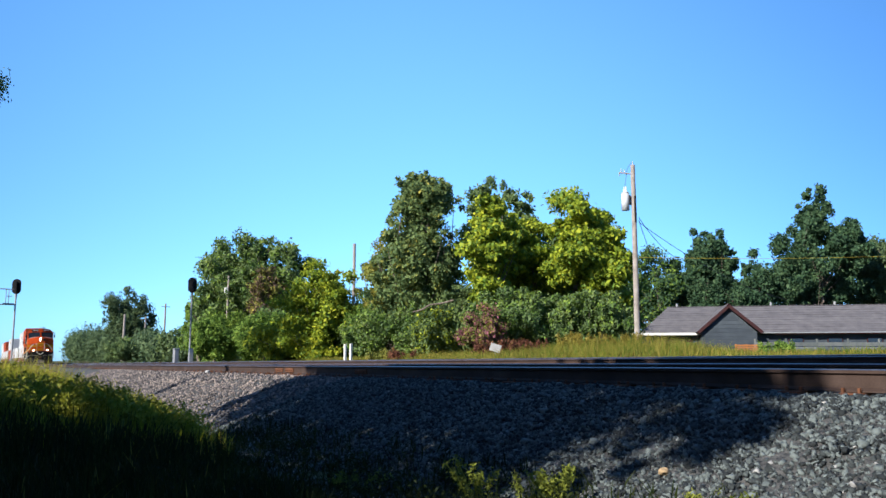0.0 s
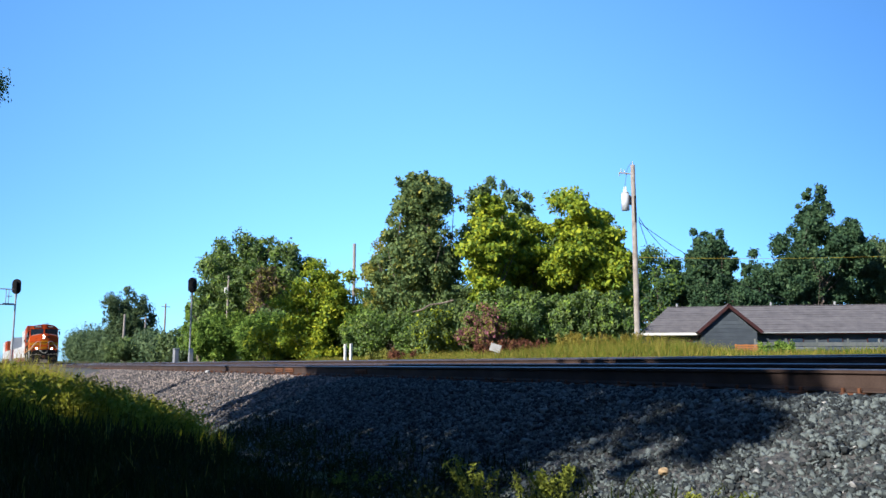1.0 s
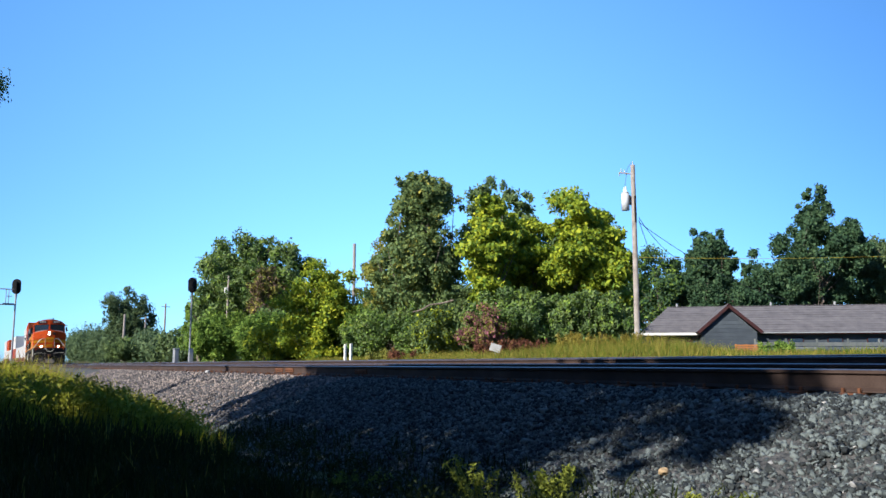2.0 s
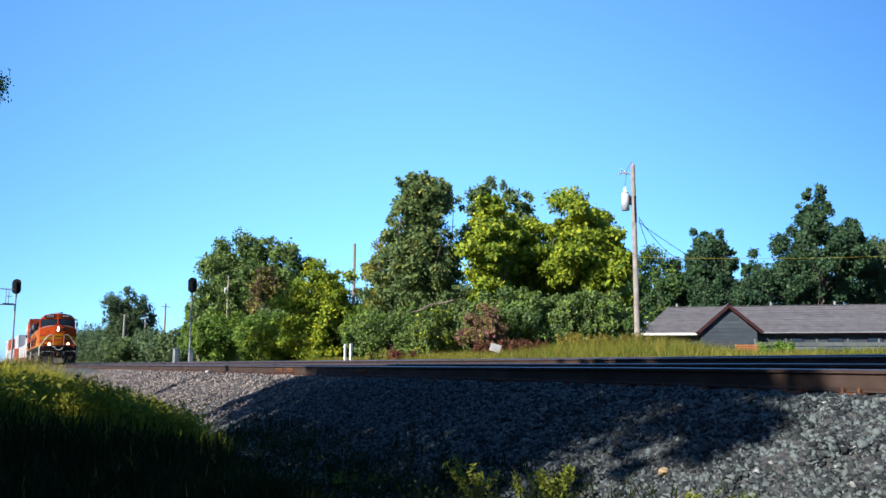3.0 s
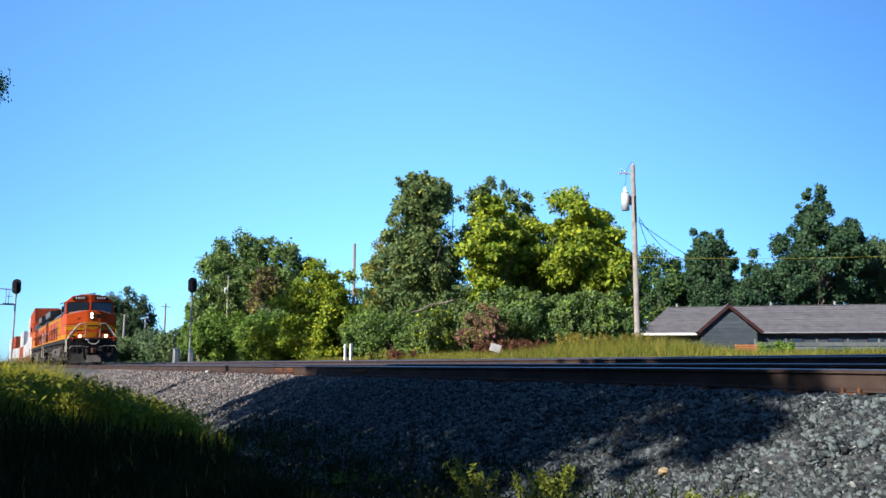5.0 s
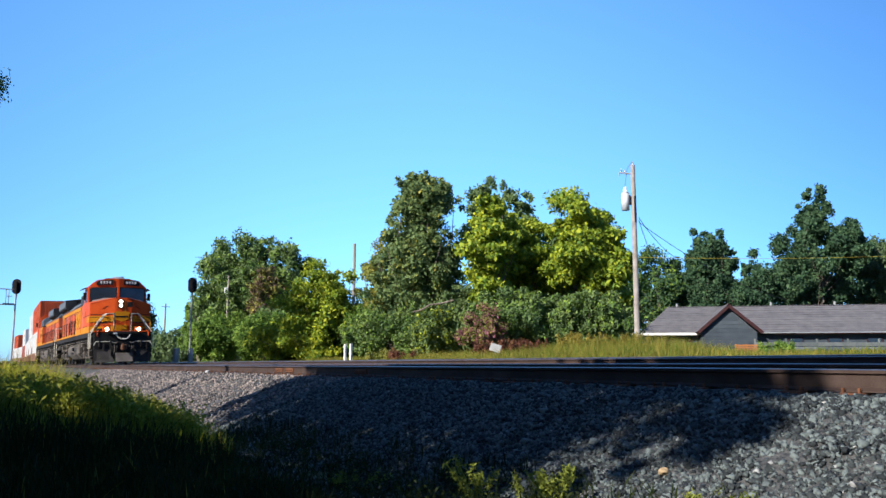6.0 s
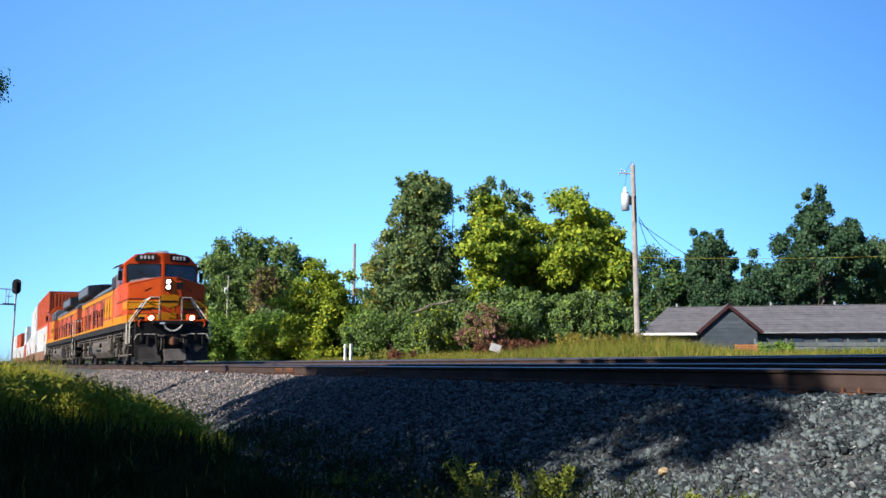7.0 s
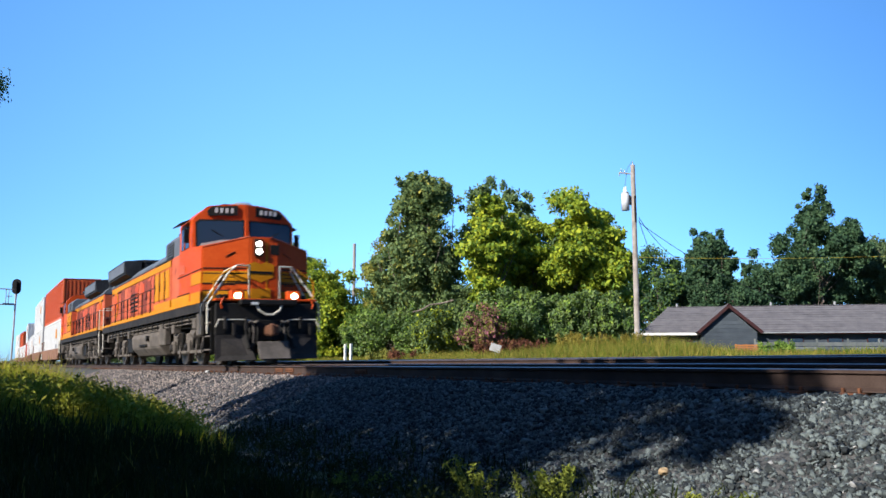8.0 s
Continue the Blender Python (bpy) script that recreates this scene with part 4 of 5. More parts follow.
def locomotive(label):
    """A six-axle diesel with a wide nose; the pilot face is at x = 0 and the body runs back along -x. Rail tops are at z = 0."""
    base = empty("locomotive", Matrix(), label, "locomotive", "locomotives")
    sill_top = 1.72
    # frame and side sill
    part("frame", box(-10.9, 0, 1.35, 20.2, 2.3, 0.3, 0.03), BLACK, base)
    for side in (-1, 1):
        part("side_sill", box(-11.0, side * 1.53, 1.60, 19.4, 0.06, 0.26, 0.01), PLOUGH_GREY, base, "dusty dark grey side sill")
        part("sill_stripe", box(-11.2, side * 1.55, sill_top + 0.06, 18.4, 0.04, 0.10, 0.008), YELLOW, base)
    part("deck", box(-10.9, 0, 1.69, 20.2, 3.06, 0.05, 0.01), BLACK, base)
    # nose: a shallow vee in plan, its top falling to both sides
    def nose_ring(x_mid, x_side, top_mid, top_side, bottom=1.72, half=1.5):
        return [(x_side, -half, bottom), (x_mid, -0.30, bottom), (x_mid, 0.30, bottom), (x_side, half, bottom), (x_side, half, top_side), (x_mid, 0.30, top_mid), (x_mid, -0.30, top_mid), (x_side, -half, top_side)]
    bm = bmesh.new()
    front = [bm.verts.new(p) for p in nose_ring(-1.28, -1.66, 3.58, 3.27, half=1.55)]
    back = [bm.verts.new(p) for p in nose_ring(-2.7, -2.9, 3.68, 3.41, half=1.55)]
    for i in range(8):
        bm.faces.new((front[i], front[(i + 1) % 8], back[(i + 1) % 8], back[i]))
    bm.faces.new((front[0], front[1], front[6], front[7])), bm.faces.new((front[1], front[2], front[5], front[6])), bm.faces.new((front[2], front[3], front[4], front[5]))
    bm.faces.new(back)
    bmesh.ops.recalc_face_normals(bm, faces=bm.faces[:])
    bmesh.ops.bevel(bm, geom=[e for e in bm.edges], offset=0.035, segments=2, affect="EDGES")
    nose = part("nose", bm, ORANGE, base, "wide orange nose with yellow bands")
    angle = math.degrees(math.atan2(0.38, 1.25))
    for side in (-1, 1):
        turn = pose(-1.462, side * 0.925, 0, 0, 0, side * angle)
        for z, h in ((2.43, 0.33), (1.88, 0.33)):
            band = part("yellow_band", box(0.0, 0, z, 0.02, 1.25, h, 0.004), YELLOW, nose)
            band.matrix_basis = turn
        for z in (2.68, 2.53, 2.255, 2.055):
            line = part("dark_line", box(0.002, 0, z, 0.02, 1.25, 0.03), BLACK, nose)
            line.matrix_basis = turn
        for z, h in ((2.43, 0.33), (1.88, 0.33)):
            part("yellow_band", box(-2.25, side * 1.552, z, 1.15, 0.02, h, 0.004), YELLOW, nose)
        part("side_line", box(-2.25, side * 1.554, 2.66, 1.15, 0.02, 0.03), BLACK, nose)
    for side in (-1, 1):
        for k in range(3):
            part("grab_iron", bent_rod([(-1.40 - 0.02, side * 0.72, 2.2 + 0.22 * k), (-1.30, side * 0.72, 2.2 + 0.22 * k), (-1.38, side * 1.0, 2.2 + 0.22 * k), (-1.5, side * 1.0, 2.2 + 0.22 * k)], 0.014), BLACK, nose)
        part("gate_post", rod((-0.93, side * 0.42, 1.74), (-0.93, side * 0.42, 2.74), 0.022, None, 6), BLACK, base)
        part("gate_rail", rod((-0.93, side * 0.42, 2.25), (-0.93, side * 1.45, 2.25), 0.016, None, 6), BLACK, base)
        # black block added for the shadow at the foot of the nose
        part("nose_shadow_box", box(-1.15, side * 1.0, 1.82, 0.3, 0.5, 0.18, 0.03), BLACK, base)
    part("nose_door", box(-1.285, 0.22, 2.6, 0.03, 0.56, 1.65, 0.01), ORANGE, nose)
    part("door_edge", box(-1.268, 0.18, 2.6, 0.02, 0.035, 1.65), YELLOW, nose)
    part("door_hatch", box(-1.265, 0.42, 3.22, 0.02, 0.26, 0.28, 0.01), BLACK, nose)
    for side in (-1, 1):
        part("nose_edge", rod((-1.30, side * 0.30, 3.585), (-1.68, side * 1.53, 3.285), 0.018, None, 6), FADED_ORANGE, nose)
        part("nose_grab", rod((-1.455, side * 0.95, 3.0), (-1.385, side * 0.70, 3.14), 0.012, None, 6), BLACK, nose)
    # a plain shield of yellow shapes in the middle of the nose
    bm = bmesh.new()
    add_prism(bm, [(-0.36, 2.42), (0.0, 2.28), (0.36, 2.42), (0.40, 2.78), (0.16, 2.86), (0.0, 2.80), (-0.16, 2.86), (-0.40, 2.78)], -1.275, -1.255, "x")
    part("emblem", bm, YELLOW, nose)
    part("emblem_band", box(-1.250, 0, 2.56, 0.015, 0.66, 0.07), BLACK, nose)
    part("yellow_band", box(-1.255, 0, 1.95, 0.02, 0.58, 0.3, 0.004), YELLOW, nose)
    lamp = part("headlight_box", box(-1.25, -0.06, 3.26, 0.08, 0.25, 0.50, 0.02), BLACK, nose)
    for z in (3.15, 3.37):
        part("headlight", rod((-1.22, -0.06, z), (-1.19, -0.06, z), 0.078, None, 20), LAMP_GLOW, lamp, "burning round headlight")
    # cab with faceted roof; its front is a shallow vee like the nose
    def cab_front(y):
        return -2.62 - 0.22 * abs(y) / 1.5
    bm = bmesh.new()
    outline = [(-1.52, 1.72), (0, 1.72), (1.52, 1.72), (1.52, 4.26), (1.10, 4.66), (0.5, 4.74), (0, 4.75), (-0.5, 4.74), (-1.10, 4.66), (-1.52, 4.26)]
    front = [bm.verts.new((cab_front(y), y, z)) for y, z in outline]
    back = [bm.verts.new((-4.55, y, z)) for y, z in outline]
    for k in range(10):
        bm.faces.new((front[k], front[(k + 1) % 10], back[(k + 1) % 10], back[k]))
    bm.faces.new((front[0], front[1], front[6], front[7], front[8], front[9]))
    bm.faces.new((front[1], front[2], front[3], front[4], front[5], front[6]))
    bm.faces.new(back)
    bmesh.ops.recalc_face_normals(bm, faces=bm.faces[:])
    bmesh.ops.bevel(bm, geom=list(bm.edges), offset=0.03, segments=2, affect="EDGES")
    cab = part("cab", bm, ORANGE, base, "orange cab with two windscreens")
    part("cab_lower_side", box(-5.05, 0, 2.56, 1.1, 3.04, 1.68, 0.03), FADED_ORANGE, cab)
    part("cab_roof", prism([(-0.8, 4.70), (0.8, 4.70), (0.6, 4.79), (-0.6, 4.79)], -4.5, -2.95, "x", 0.02), ROOF_DARK, cab)
    part("roof_dome", rod((-3.3, 0.05, 4.78), (-3.3, 0.05, 4.90), 0.42, 0.24, 20), GALVANIZED, cab, "pale round antenna dome")
    part("centre_post", box(-2.615, 0, 4.0, 0.06, 0.12, 0.62, 0.01), ORANGE, cab)

    def on_front(outline, out, thick, side):
        """A plate lying on one half of the cab's front; outline of (y, z)."""
        bm = bmesh.new()
        a = [bm.verts.new((cab_front(y) + out, side * y, z)) for y, z in outline]
        b = [bm.verts.new((cab_front(y) + out + thick, side * y, z)) for y, z in outline]
        n = len(outline)
        bm.faces.new(a), bm.faces.new(list(reversed(b)))
        for k in range(n):
            bm.faces.new((a[k], b[k], b[(k + 1) % n], a[(k + 1) % n]))
        bmesh.ops.recalc_face_normals(bm, faces=bm.faces[:])
        return bm
    for side in (-1, 1):
        part("gasket", on_front([(0.07, 3.66), (1.44, 3.37), (1.46, 4.16), (1.36, 4.25), (0.07, 4.27)], -0.01, 0.02, side), BLACK, cab)
        part("windscreen", on_front([(0.11, 3.69), (1.39, 3.43), (1.41, 4.12), (1.33, 4.20), (0.11, 4.22)], 0.0, 0.018, side), CAB_GLASS, cab, "dark reflecting windscreen")
        part("dashboard", on_front([(0.25, 3.665), (1.36, 3.43), (1.30, 3.53), (0.7, 3.66)], 0.006, 0.016, side), GREY_BOARD, cab, "pale dashboard behind the glass")
        board = part("number_board", on_front([(0.28, 4.40), (1.10, 4.36), (1.14, 4.50), (1.0, 4.64), (0.28, 4.69)], -0.03, 0.09, side), BLACK, cab, "black number board")
        for k in range(4):
            y = 0.44 + 0.15 * k
            part("number_bar", box(cab_front(y) + 0.064, side * y, 4.53, 0.01, 0.085, 0.14), NUMBER_WHITE, board)
        window = part("side_window", box(-3.75, side * 1.525, 3.78, 0.95, 0.03, 0.66, 0.01), CAB_GLASS, cab)
        part("window_post", box(-3.8, side * 1.54, 3.78, 0.06, 0.04, 0.66), ORANGE, window)
        part("sun_visor", box(-3.75, side * 1.66, 4.22, 1.1, 0.28, 0.03, 0.006, Matrix.Rotation(side * -0.4, 4, "X")), BLACK, cab)
        part("mirror", box(-2.95, side * 1.68, 3.75, 0.05, 0.16, 0.42, 0.01), BLACK, cab)
        part("cab_band", box(-4.35, side * 1.525, 1.90, 2.42, 0.02, 0.34, 0.004), YELLOW, cab)
        part("cab_panel", box(-4.2, side * 1.527, 2.85, 0.9, 0.02, 0.24, 0.004), FADED_ORANGE, cab)
        for z in (2.10, 2.66):
            part("cab_line", box(-3.95, side * 1.527, z, 1.6, 0.02, 0.025), BLACK, cab)
        part("wiper", box(cab_front(0.8) + 0.03, side * 0.8, 3.82, 0.02, 0.5, 0.022, 0, Matrix.Rotation(0.5 * side, 4, "X")), BLACK, cab)
    part("horn", rod((-4.6, 0.4, 4.86), (-4.1, 0.4, 4.93), 0.03, 0.09, 12), ROOF_DARK, cab)
    # grey air filter house behind the cab
    house_box = part("filter_house", prism([(-1.42, 3.40), (1.42, 3.40), (1.42, 4.02), (1.15, 4.26), (-1.15, 4.26), (-1.42, 4.02)], -7.1, -4.6, "x", 0.03), HOOD_GREY, base, "blue-grey air filter house")
    for side in (-1, 1):
        part("filter_grille", box(-6.3, side * 1.425, 3.72, 0.95, 0.03, 0.5, 0.01), BLACK, house_box)
        for k in range(5):
            part("grille_slat", box(-6.3, side * 1.442, 3.54 + 0.09 * k, 0.9, 0.02, 0.03), HOOD_GREY, house_box)
    part("filter_stack", rod((-7.0, -0.9, 4.1), (-7.0, -0.9, 4.42), 0.12, 0.12, 12), ROOF_DARK, house_box)
    # long hood with doors, roof and radiator
    hood = part("hood", prism([(-1.22, 1.72), (1.22, 1.72), (1.22, 3.62), (0.95, 3.86), (-0.95, 3.86), (-1.22, 3.62)], -20.3, -5.55, "x", 0.02), FADED_ORANGE, base, "orange hood with yellow stripes")
    part("hood_top", prism([(-1.25, 3.56), (1.25, 3.56), (1.25, 3.66), (0.97, 3.92), (-0.97, 3.92), (-1.25, 3.66)], -20.32, -5.6, "x", 0.02), HOOD_GREY, hood, "sooty dark hood top")
    for i, x in enumerate((-7.0, -8.6, -10.4, -12.6, -15.0)):
        part("roof_hatch", box(x, 0, 3.98, 1.1, 1.2, 0.2, 0.04), HOOD_GREY, hood)
    part("exhaust_stack", box(-12.0, 0, 4.06, 1.0, 0.5, 0.3, 0.04), ROOF_DARK, hood)
    part("radiator_roof", box(-17.15, 0, 4.36, 4.9, 1.5, 0.14, 0.03), ROOF_DARK, hood)
    part("radiator_house", box(-17.15, 0, 4.05, 4.8, 1.8, 0.6, 0.03), ROOF_DARK, hood)
    for side in (-1, 1):
        part("cabinet", box(-6.95, side * 1.36, 2.55, 2.6, 0.36, 1.62, 0.03), FADED_ORANGE, hood)
        part("cabinet_stripe", box(-6.95, side * 1.545, 3.24, 2.6, 0.02, 0.2, 0.004), YELLOW, hood)
        part("cabinet_low_stripe", box(-6.95, side * 1.545, 1.90, 2.6, 0.02, 0.32, 0.004), YELLOW, hood)
        part("cabinet_top", box(-6.95, side * 1.34, 3.40, 2.6, 0.40, 0.06, 0.01), ROOF_DARK, hood)
        for k in range(3):
            part("cabinet_door", box(-6.12 - 0.84 * k, side * 1.547, 2.62, 0.62, 0.03, 0.92, 0.006), YELLOW, hood)
            part("cabinet_gap", box(-6.54 - 0.84 * k, side * 1.547, 2.62, 0.035, 0.02, 1.02), BLACK, hood)
            part("door_latch", box(-6.36 - 0.84 * k, side * 1.57, 2.6, 0.03, 0.025, 0.3), BLACK, hood)
        for k in range(11):
            x = -8.3 - 0.86 * k
            part("hood_door", box(x, side * 1.232, 2.62, 0.80, 0.03, 1.30, 0.008), DOOR_RED if k % 3 == 1 else FADED_ORANGE, hood)
            part("door_gap", box(x - 0.43, side * 1.236, 2.62, 0.035, 0.03, 1.34), BLACK, hood)
            part("door_latch", box(x + 0.34, side * 1.255, 2.6, 0.03, 0.025, 0.3), BLACK, hood)
        part("hood_stripe", box(-12.9, side * 1.232, 3.42, 14.4, 0.025, 0.20, 0.004), YELLOW, hood)
        part("hood_line", box(-12.9, side * 1.234, 3.26, 14.4, 0.025, 0.035), BLACK, hood)
        part("low_stripe", box(-12.9, side * 1.232, 1.86, 14.6, 0.025, 0.24, 0.004), YELLOW, hood)
        part("low_line", box(-12.9, side * 1.234, 1.99, 14.6, 0.025, 0.03), BLACK, hood)
        for k in range(5):
            part("louvre", box(-14.0, side * 1.24, 2.2 + 0.17 * k, 1.6, 0.05, 0.09, 0.01, Matrix.Rotation(side * 0.5, 4, "X")), BLACK, hood)
        bm = bmesh.new()
        add_rod(bm, (-18.9, side * 1.235, 2.75), (-18.9, side * 1.25, 2.75), 0.62, None, 36)
        disc = part("round_emblem", bm, YELLOW, hood)
        bm = bmesh.new()
        add_rod(bm, (-18.9, side * 1.25, 2.75), (-18.9, side * 1.256, 2.75), 0.50, None, 36)
        part("emblem_field", bm, ORANGE, disc)
        for k in range(4):
            part("name_bar", box(-9.6 - 1.3 * k, side * 1.25, 2.95, 0.7, 0.012, 0.42, 0.004), ORANGE if k > 1 else DOOR_RED, hood)
        # radiator wing that hangs out over the walkway
        bm = bmesh.new()
        add_prism(bm, [(side * 0.8, 3.50), (side * 1.50, 3.78), (side * 1.54, 4.34), (side * 0.7, 4.43)], -19.5, -14.75, "x")
        part("radiator_wing", bm, ROOF_DARK, hood, "dark overhanging radiator wing")
        part("radiator_screen", box(-17.1, side * 1.545, 4.07, 4.4, 0.02, 0.42, 0.004), HOOD_GREY, hood)
        # pipes, brackets and boxes crowd the dark gap under the sill
        for z, r in ((1.42, 0.035), (1.33, 0.028), (1.22, 0.022)):
            part("sill_pipe", rod((-19.6, side * 1.44, z), (-2.0, side * 1.44, z), r, None, 8), BLACK if r > 0.03 else TRUCK_GREY, base)
        for k in range(19):
            x = -2.4 - 0.92 * k
            part("pipe_bracket", box(x, side * 1.45, 1.36, 0.06, 0.07, 0.30, 0.01), BLACK, base)
            if k % 3 == 0 and not -13.2 < x < -7.8:
                part("valve_box", box(x - 0.4, side * 1.36, 1.18 - 0.05 * (k % 2), 0.34, 0.24, 0.28, 0.02), TRUCK_GREY, base)
        part("sand_box", box(-2.15, side * 1.30, 1.18, 0.5, 0.4, 0.75, 0.04), TRUCK_GREY, base)
        part("battery_cover", box(-7.35, side * 1.34, 1.02, 0.95, 0.22, 0.72, 0.03), TRUCK_GREY, base)
        # fuel tank side, air reservoir, walkway rail
        part("air_reservoir", rod((-14.4, side * 1.2, 1.15), (-8.0, side * 1.2, 1.15), 0.14, None, 14), TRUCK_GREY, base)
        x_posts = [-6.0 - 1.6 * k for k in range(10)]
        for x in x_posts:
            part("stanchion", rod((x, side * 1.5, 1.7), (x, side * 1.5, 2.68), 0.02, None, 6), BLACK, base)
        part("handrail", rod((x_posts[0], side * 1.5, 2.68), (x_posts[-1], side * 1.5, 2.68), 0.02, None, 6), BLACK, base)
        part("walkway_rail", rod((x_posts[0], side * 1.5, 2.2), (x_posts[-1], side * 1.5, 2.2), 0.012, None, 6), BLACK, base)
        # front steps and pale handrails
        for k in range(4):
            part("step", box(-1.20, side * 1.32, 0.42 + 0.36 * k, 0.62, 0.34, 0.04, 0.006), TRUCK_GREY, base)
        for x in (-1.57, -0.85):
            part("step_side", box(x, side * 1.32, 0.95, 0.03, 0.34, 1.25, 0.006), BLACK, base)
            part("grab_rail", bent_rod([(x, side * 1.58, 0.85), (x, side * 1.58, 1.62), (x * 0.6 - 0.51, side * 0.95, 2.54 + 0.06 * (x < -1.0)), (-0.90, side * 0.78, 2.70), (-0.90, side * 0.44, 2.70), (-0.90, side * 0.44, 1.75)], 0.026, 8), HANDRAIL, base, "pale cream handrail")
        part("end_rail", bent_rod([(-0.87, side * 1.42, 1.72), (-0.87, side * 1.42, 2.3), (-0.87, side * 0.95, 2.6)], 0.02, 6), YELLOW, base)
        stand = part("ditch_light_stand", box(-0.86, side * 0.80, 1.84, 0.26, 0.38, 0.34, 0.03), ORANGE, base)
        part("ditch_light", rod((-0.73, side * 0.80, 1.86), (-0.70, side * 0.80, 1.86), 0.088, None, 20), DITCH_GLOW, stand, "burning yellow-white ditch light")
        # sloping plough plates
        bm = bmesh.new()
        add_prism(bm, [(0.46, 0.12), (1.42, 0.12), (1.42, 0.80), (0.62, 0.80)], 0.0, 0.05, "x")
        for v in bm.verts:
            v.co.x += 0.42 * (1 - (v.co.z - 0.14) / 0.84) * (1.5 - v.co.y) - 0.66
            v.co.y *= side
        bmesh.ops.recalc_face_normals(bm, faces=bm.faces[:])
        part("plough_plate", bm, PLOUGH_GREY, base, "worn grey plough plate")
        part("uncoupling_lever", bent_rod([(-0.55, side * 0.2, 1.05), (-0.53, side * 0.6, 1.2), (-0.53, side * 1.35, 1.2), (-0.53, side * 1.45, 1.0)], 0.016), HANDRAIL, base)
        for k in range(3):
            y = side * (0.32 + 0.11 * k)
            part("air_hose", bent_rod([(-0.59, y, 1.12), (-0.47, y, 0.85), (-0.45, y + side * 0.03, 0.55), (-0.53, y + side * 0.05, 0.42)], 0.026), BLACK if k != 1 else TRUCK_GREY, base)
    for y, h in ((0.0, 0.62),):
        part("plough_middle", box(-0.07, y, 0.36, 0.06, 0.84, h - 0.1, 0.01, Matrix.Rotation(-0.45, 4, "Y")), TRUCK_GREY, base)
    part("pilot", box(-0.66, 0, 1.22, 0.12, 2.86, 0.85, 0.02), BLACK, base, "black pilot sheet")
    part("anticlimber", box(-0.60, 0, 1.66, 0.34, 1.6, 0.16, 0.03), BLACK, base)
    part("front_edge", box(-0.72, 0, 1.74, 0.2, 2.86, 0.06, 0.01), ORANGE, base)
    knuckle = part("coupler", box(-0.27, 0, 0.90, 0.62, 0.24, 0.28, 0.05), RUST, base, "rusty knuckle coupler")
    part("knuckle", box(0.05, -0.10, 0.90, 0.18, 0.16, 0.34, 0.05), RUST, knuckle)
    part("chain", bent_rod([(-0.49, -0.36, 1.60), (-0.46, -0.28, 1.44), (-0.45, -0.10, 1.33), (-0.45, 0.10, 1.33), (-0.46, 0.28, 1.44), (-0.49, 0.36, 1.60)], 0.03), HANDRAIL, base, "pale safety chain")
    part("number_flag", box(-0.42, -0.42, 1.63, 0.02, 0.2, 0.07), WHITE_PAINT, base)
    # brackets, cut lever guides and cocks crowd the black pilot
    for y in (-1.18, -0.95, -0.62, 0.58, 0.92, 1.2):
        part("pilot_bracket", box(-0.54, y, 1.02 + 0.1 * math.sin(9 * y), 0.08, 0.09, 0.34, 0.012), PLOUGH_GREY if y < 0 else BLACK, base)
    for y in (-0.5, -0.34, 0.36, 0.52):
        part("angle_cock", rod((-0.6, y, 1.12), (-0.44, y, 1.16), 0.05, 0.035, 8), TRUCK_GREY, base)
    part("coupler_pocket", box(-0.55, 0, 0.92, 0.05, 0.7, 0.55, 0.02), BLACK, base)
    for side in (-1, 1):
        part("plough_brace", rod((-0.62, side * 0.62, 0.95), (-0.28, side * 0.62, 0.42), 0.035, None, 8), BLACK, base)
        part("hose_hanger", bent_rod([(-0.72, side * 1.05, 1.72), (-0.60, side * 1.22, 1.78), (-0.58, side * 1.30, 1.62), (-0.58, side * 1.26, 1.50)], 0.022), ORANGE, base)
    # rear end
    part("rear_pilot", box(-21.0, 0, 1.15, 0.1, 2.9, 0.8, 0.02), BLACK, base)
    part("rear_coupler", box(-21.35, 0, 0.90, 0.6, 0.24, 0.28, 0.05), RUST, base)
    for side in (-1, 1):
        part("rear_rail", bent_rod([(-20.9, side * 1.5, 0.6), (-20.9, side * 1.5, 2.7), (-20.9, side * 0.6, 2.7)], 0.022), HANDRAIL, base)
        for k in range(4):
            part("rear_step", box(-20.5, side * 1.36, 0.42 + 0.36 * k, 0.6, 0.36, 0.04, 0.006), TRUCK_GREY, base)
    # fuel tank
    tank = part("fuel_tank", prism([(-1.42, 0.62), (-1.15, 0.32), (1.15, 0.32), (1.42, 0.62), (1.46, 1.05), (1.25, 1.30), (-1.25, 1.30), (-1.46, 1.05)], -13.1, -7.9, "x", 0.05), TRUCK_GREY, base, "dusty grey fuel tank")
    for side in (-1, 1):
        part("filler", rod((-9.6, side * 1.44, 0.95), (-9.6, side * 1.55, 0.95), 0.10, None, 12), BLACK, tank)
        part("tank_slot", box(-10.6, side * 1.46, 0.72, 1.4, 0.03, 0.08, 0.01), BLACK, tank)
    part("battery_box", box(-14.0, 0, 0.85, 1.2, 2.7, 0.7, 0.04), BLACK, base)
    loco_truck(base, -4.55)
    loco_truck(base, -16.75)
    return base


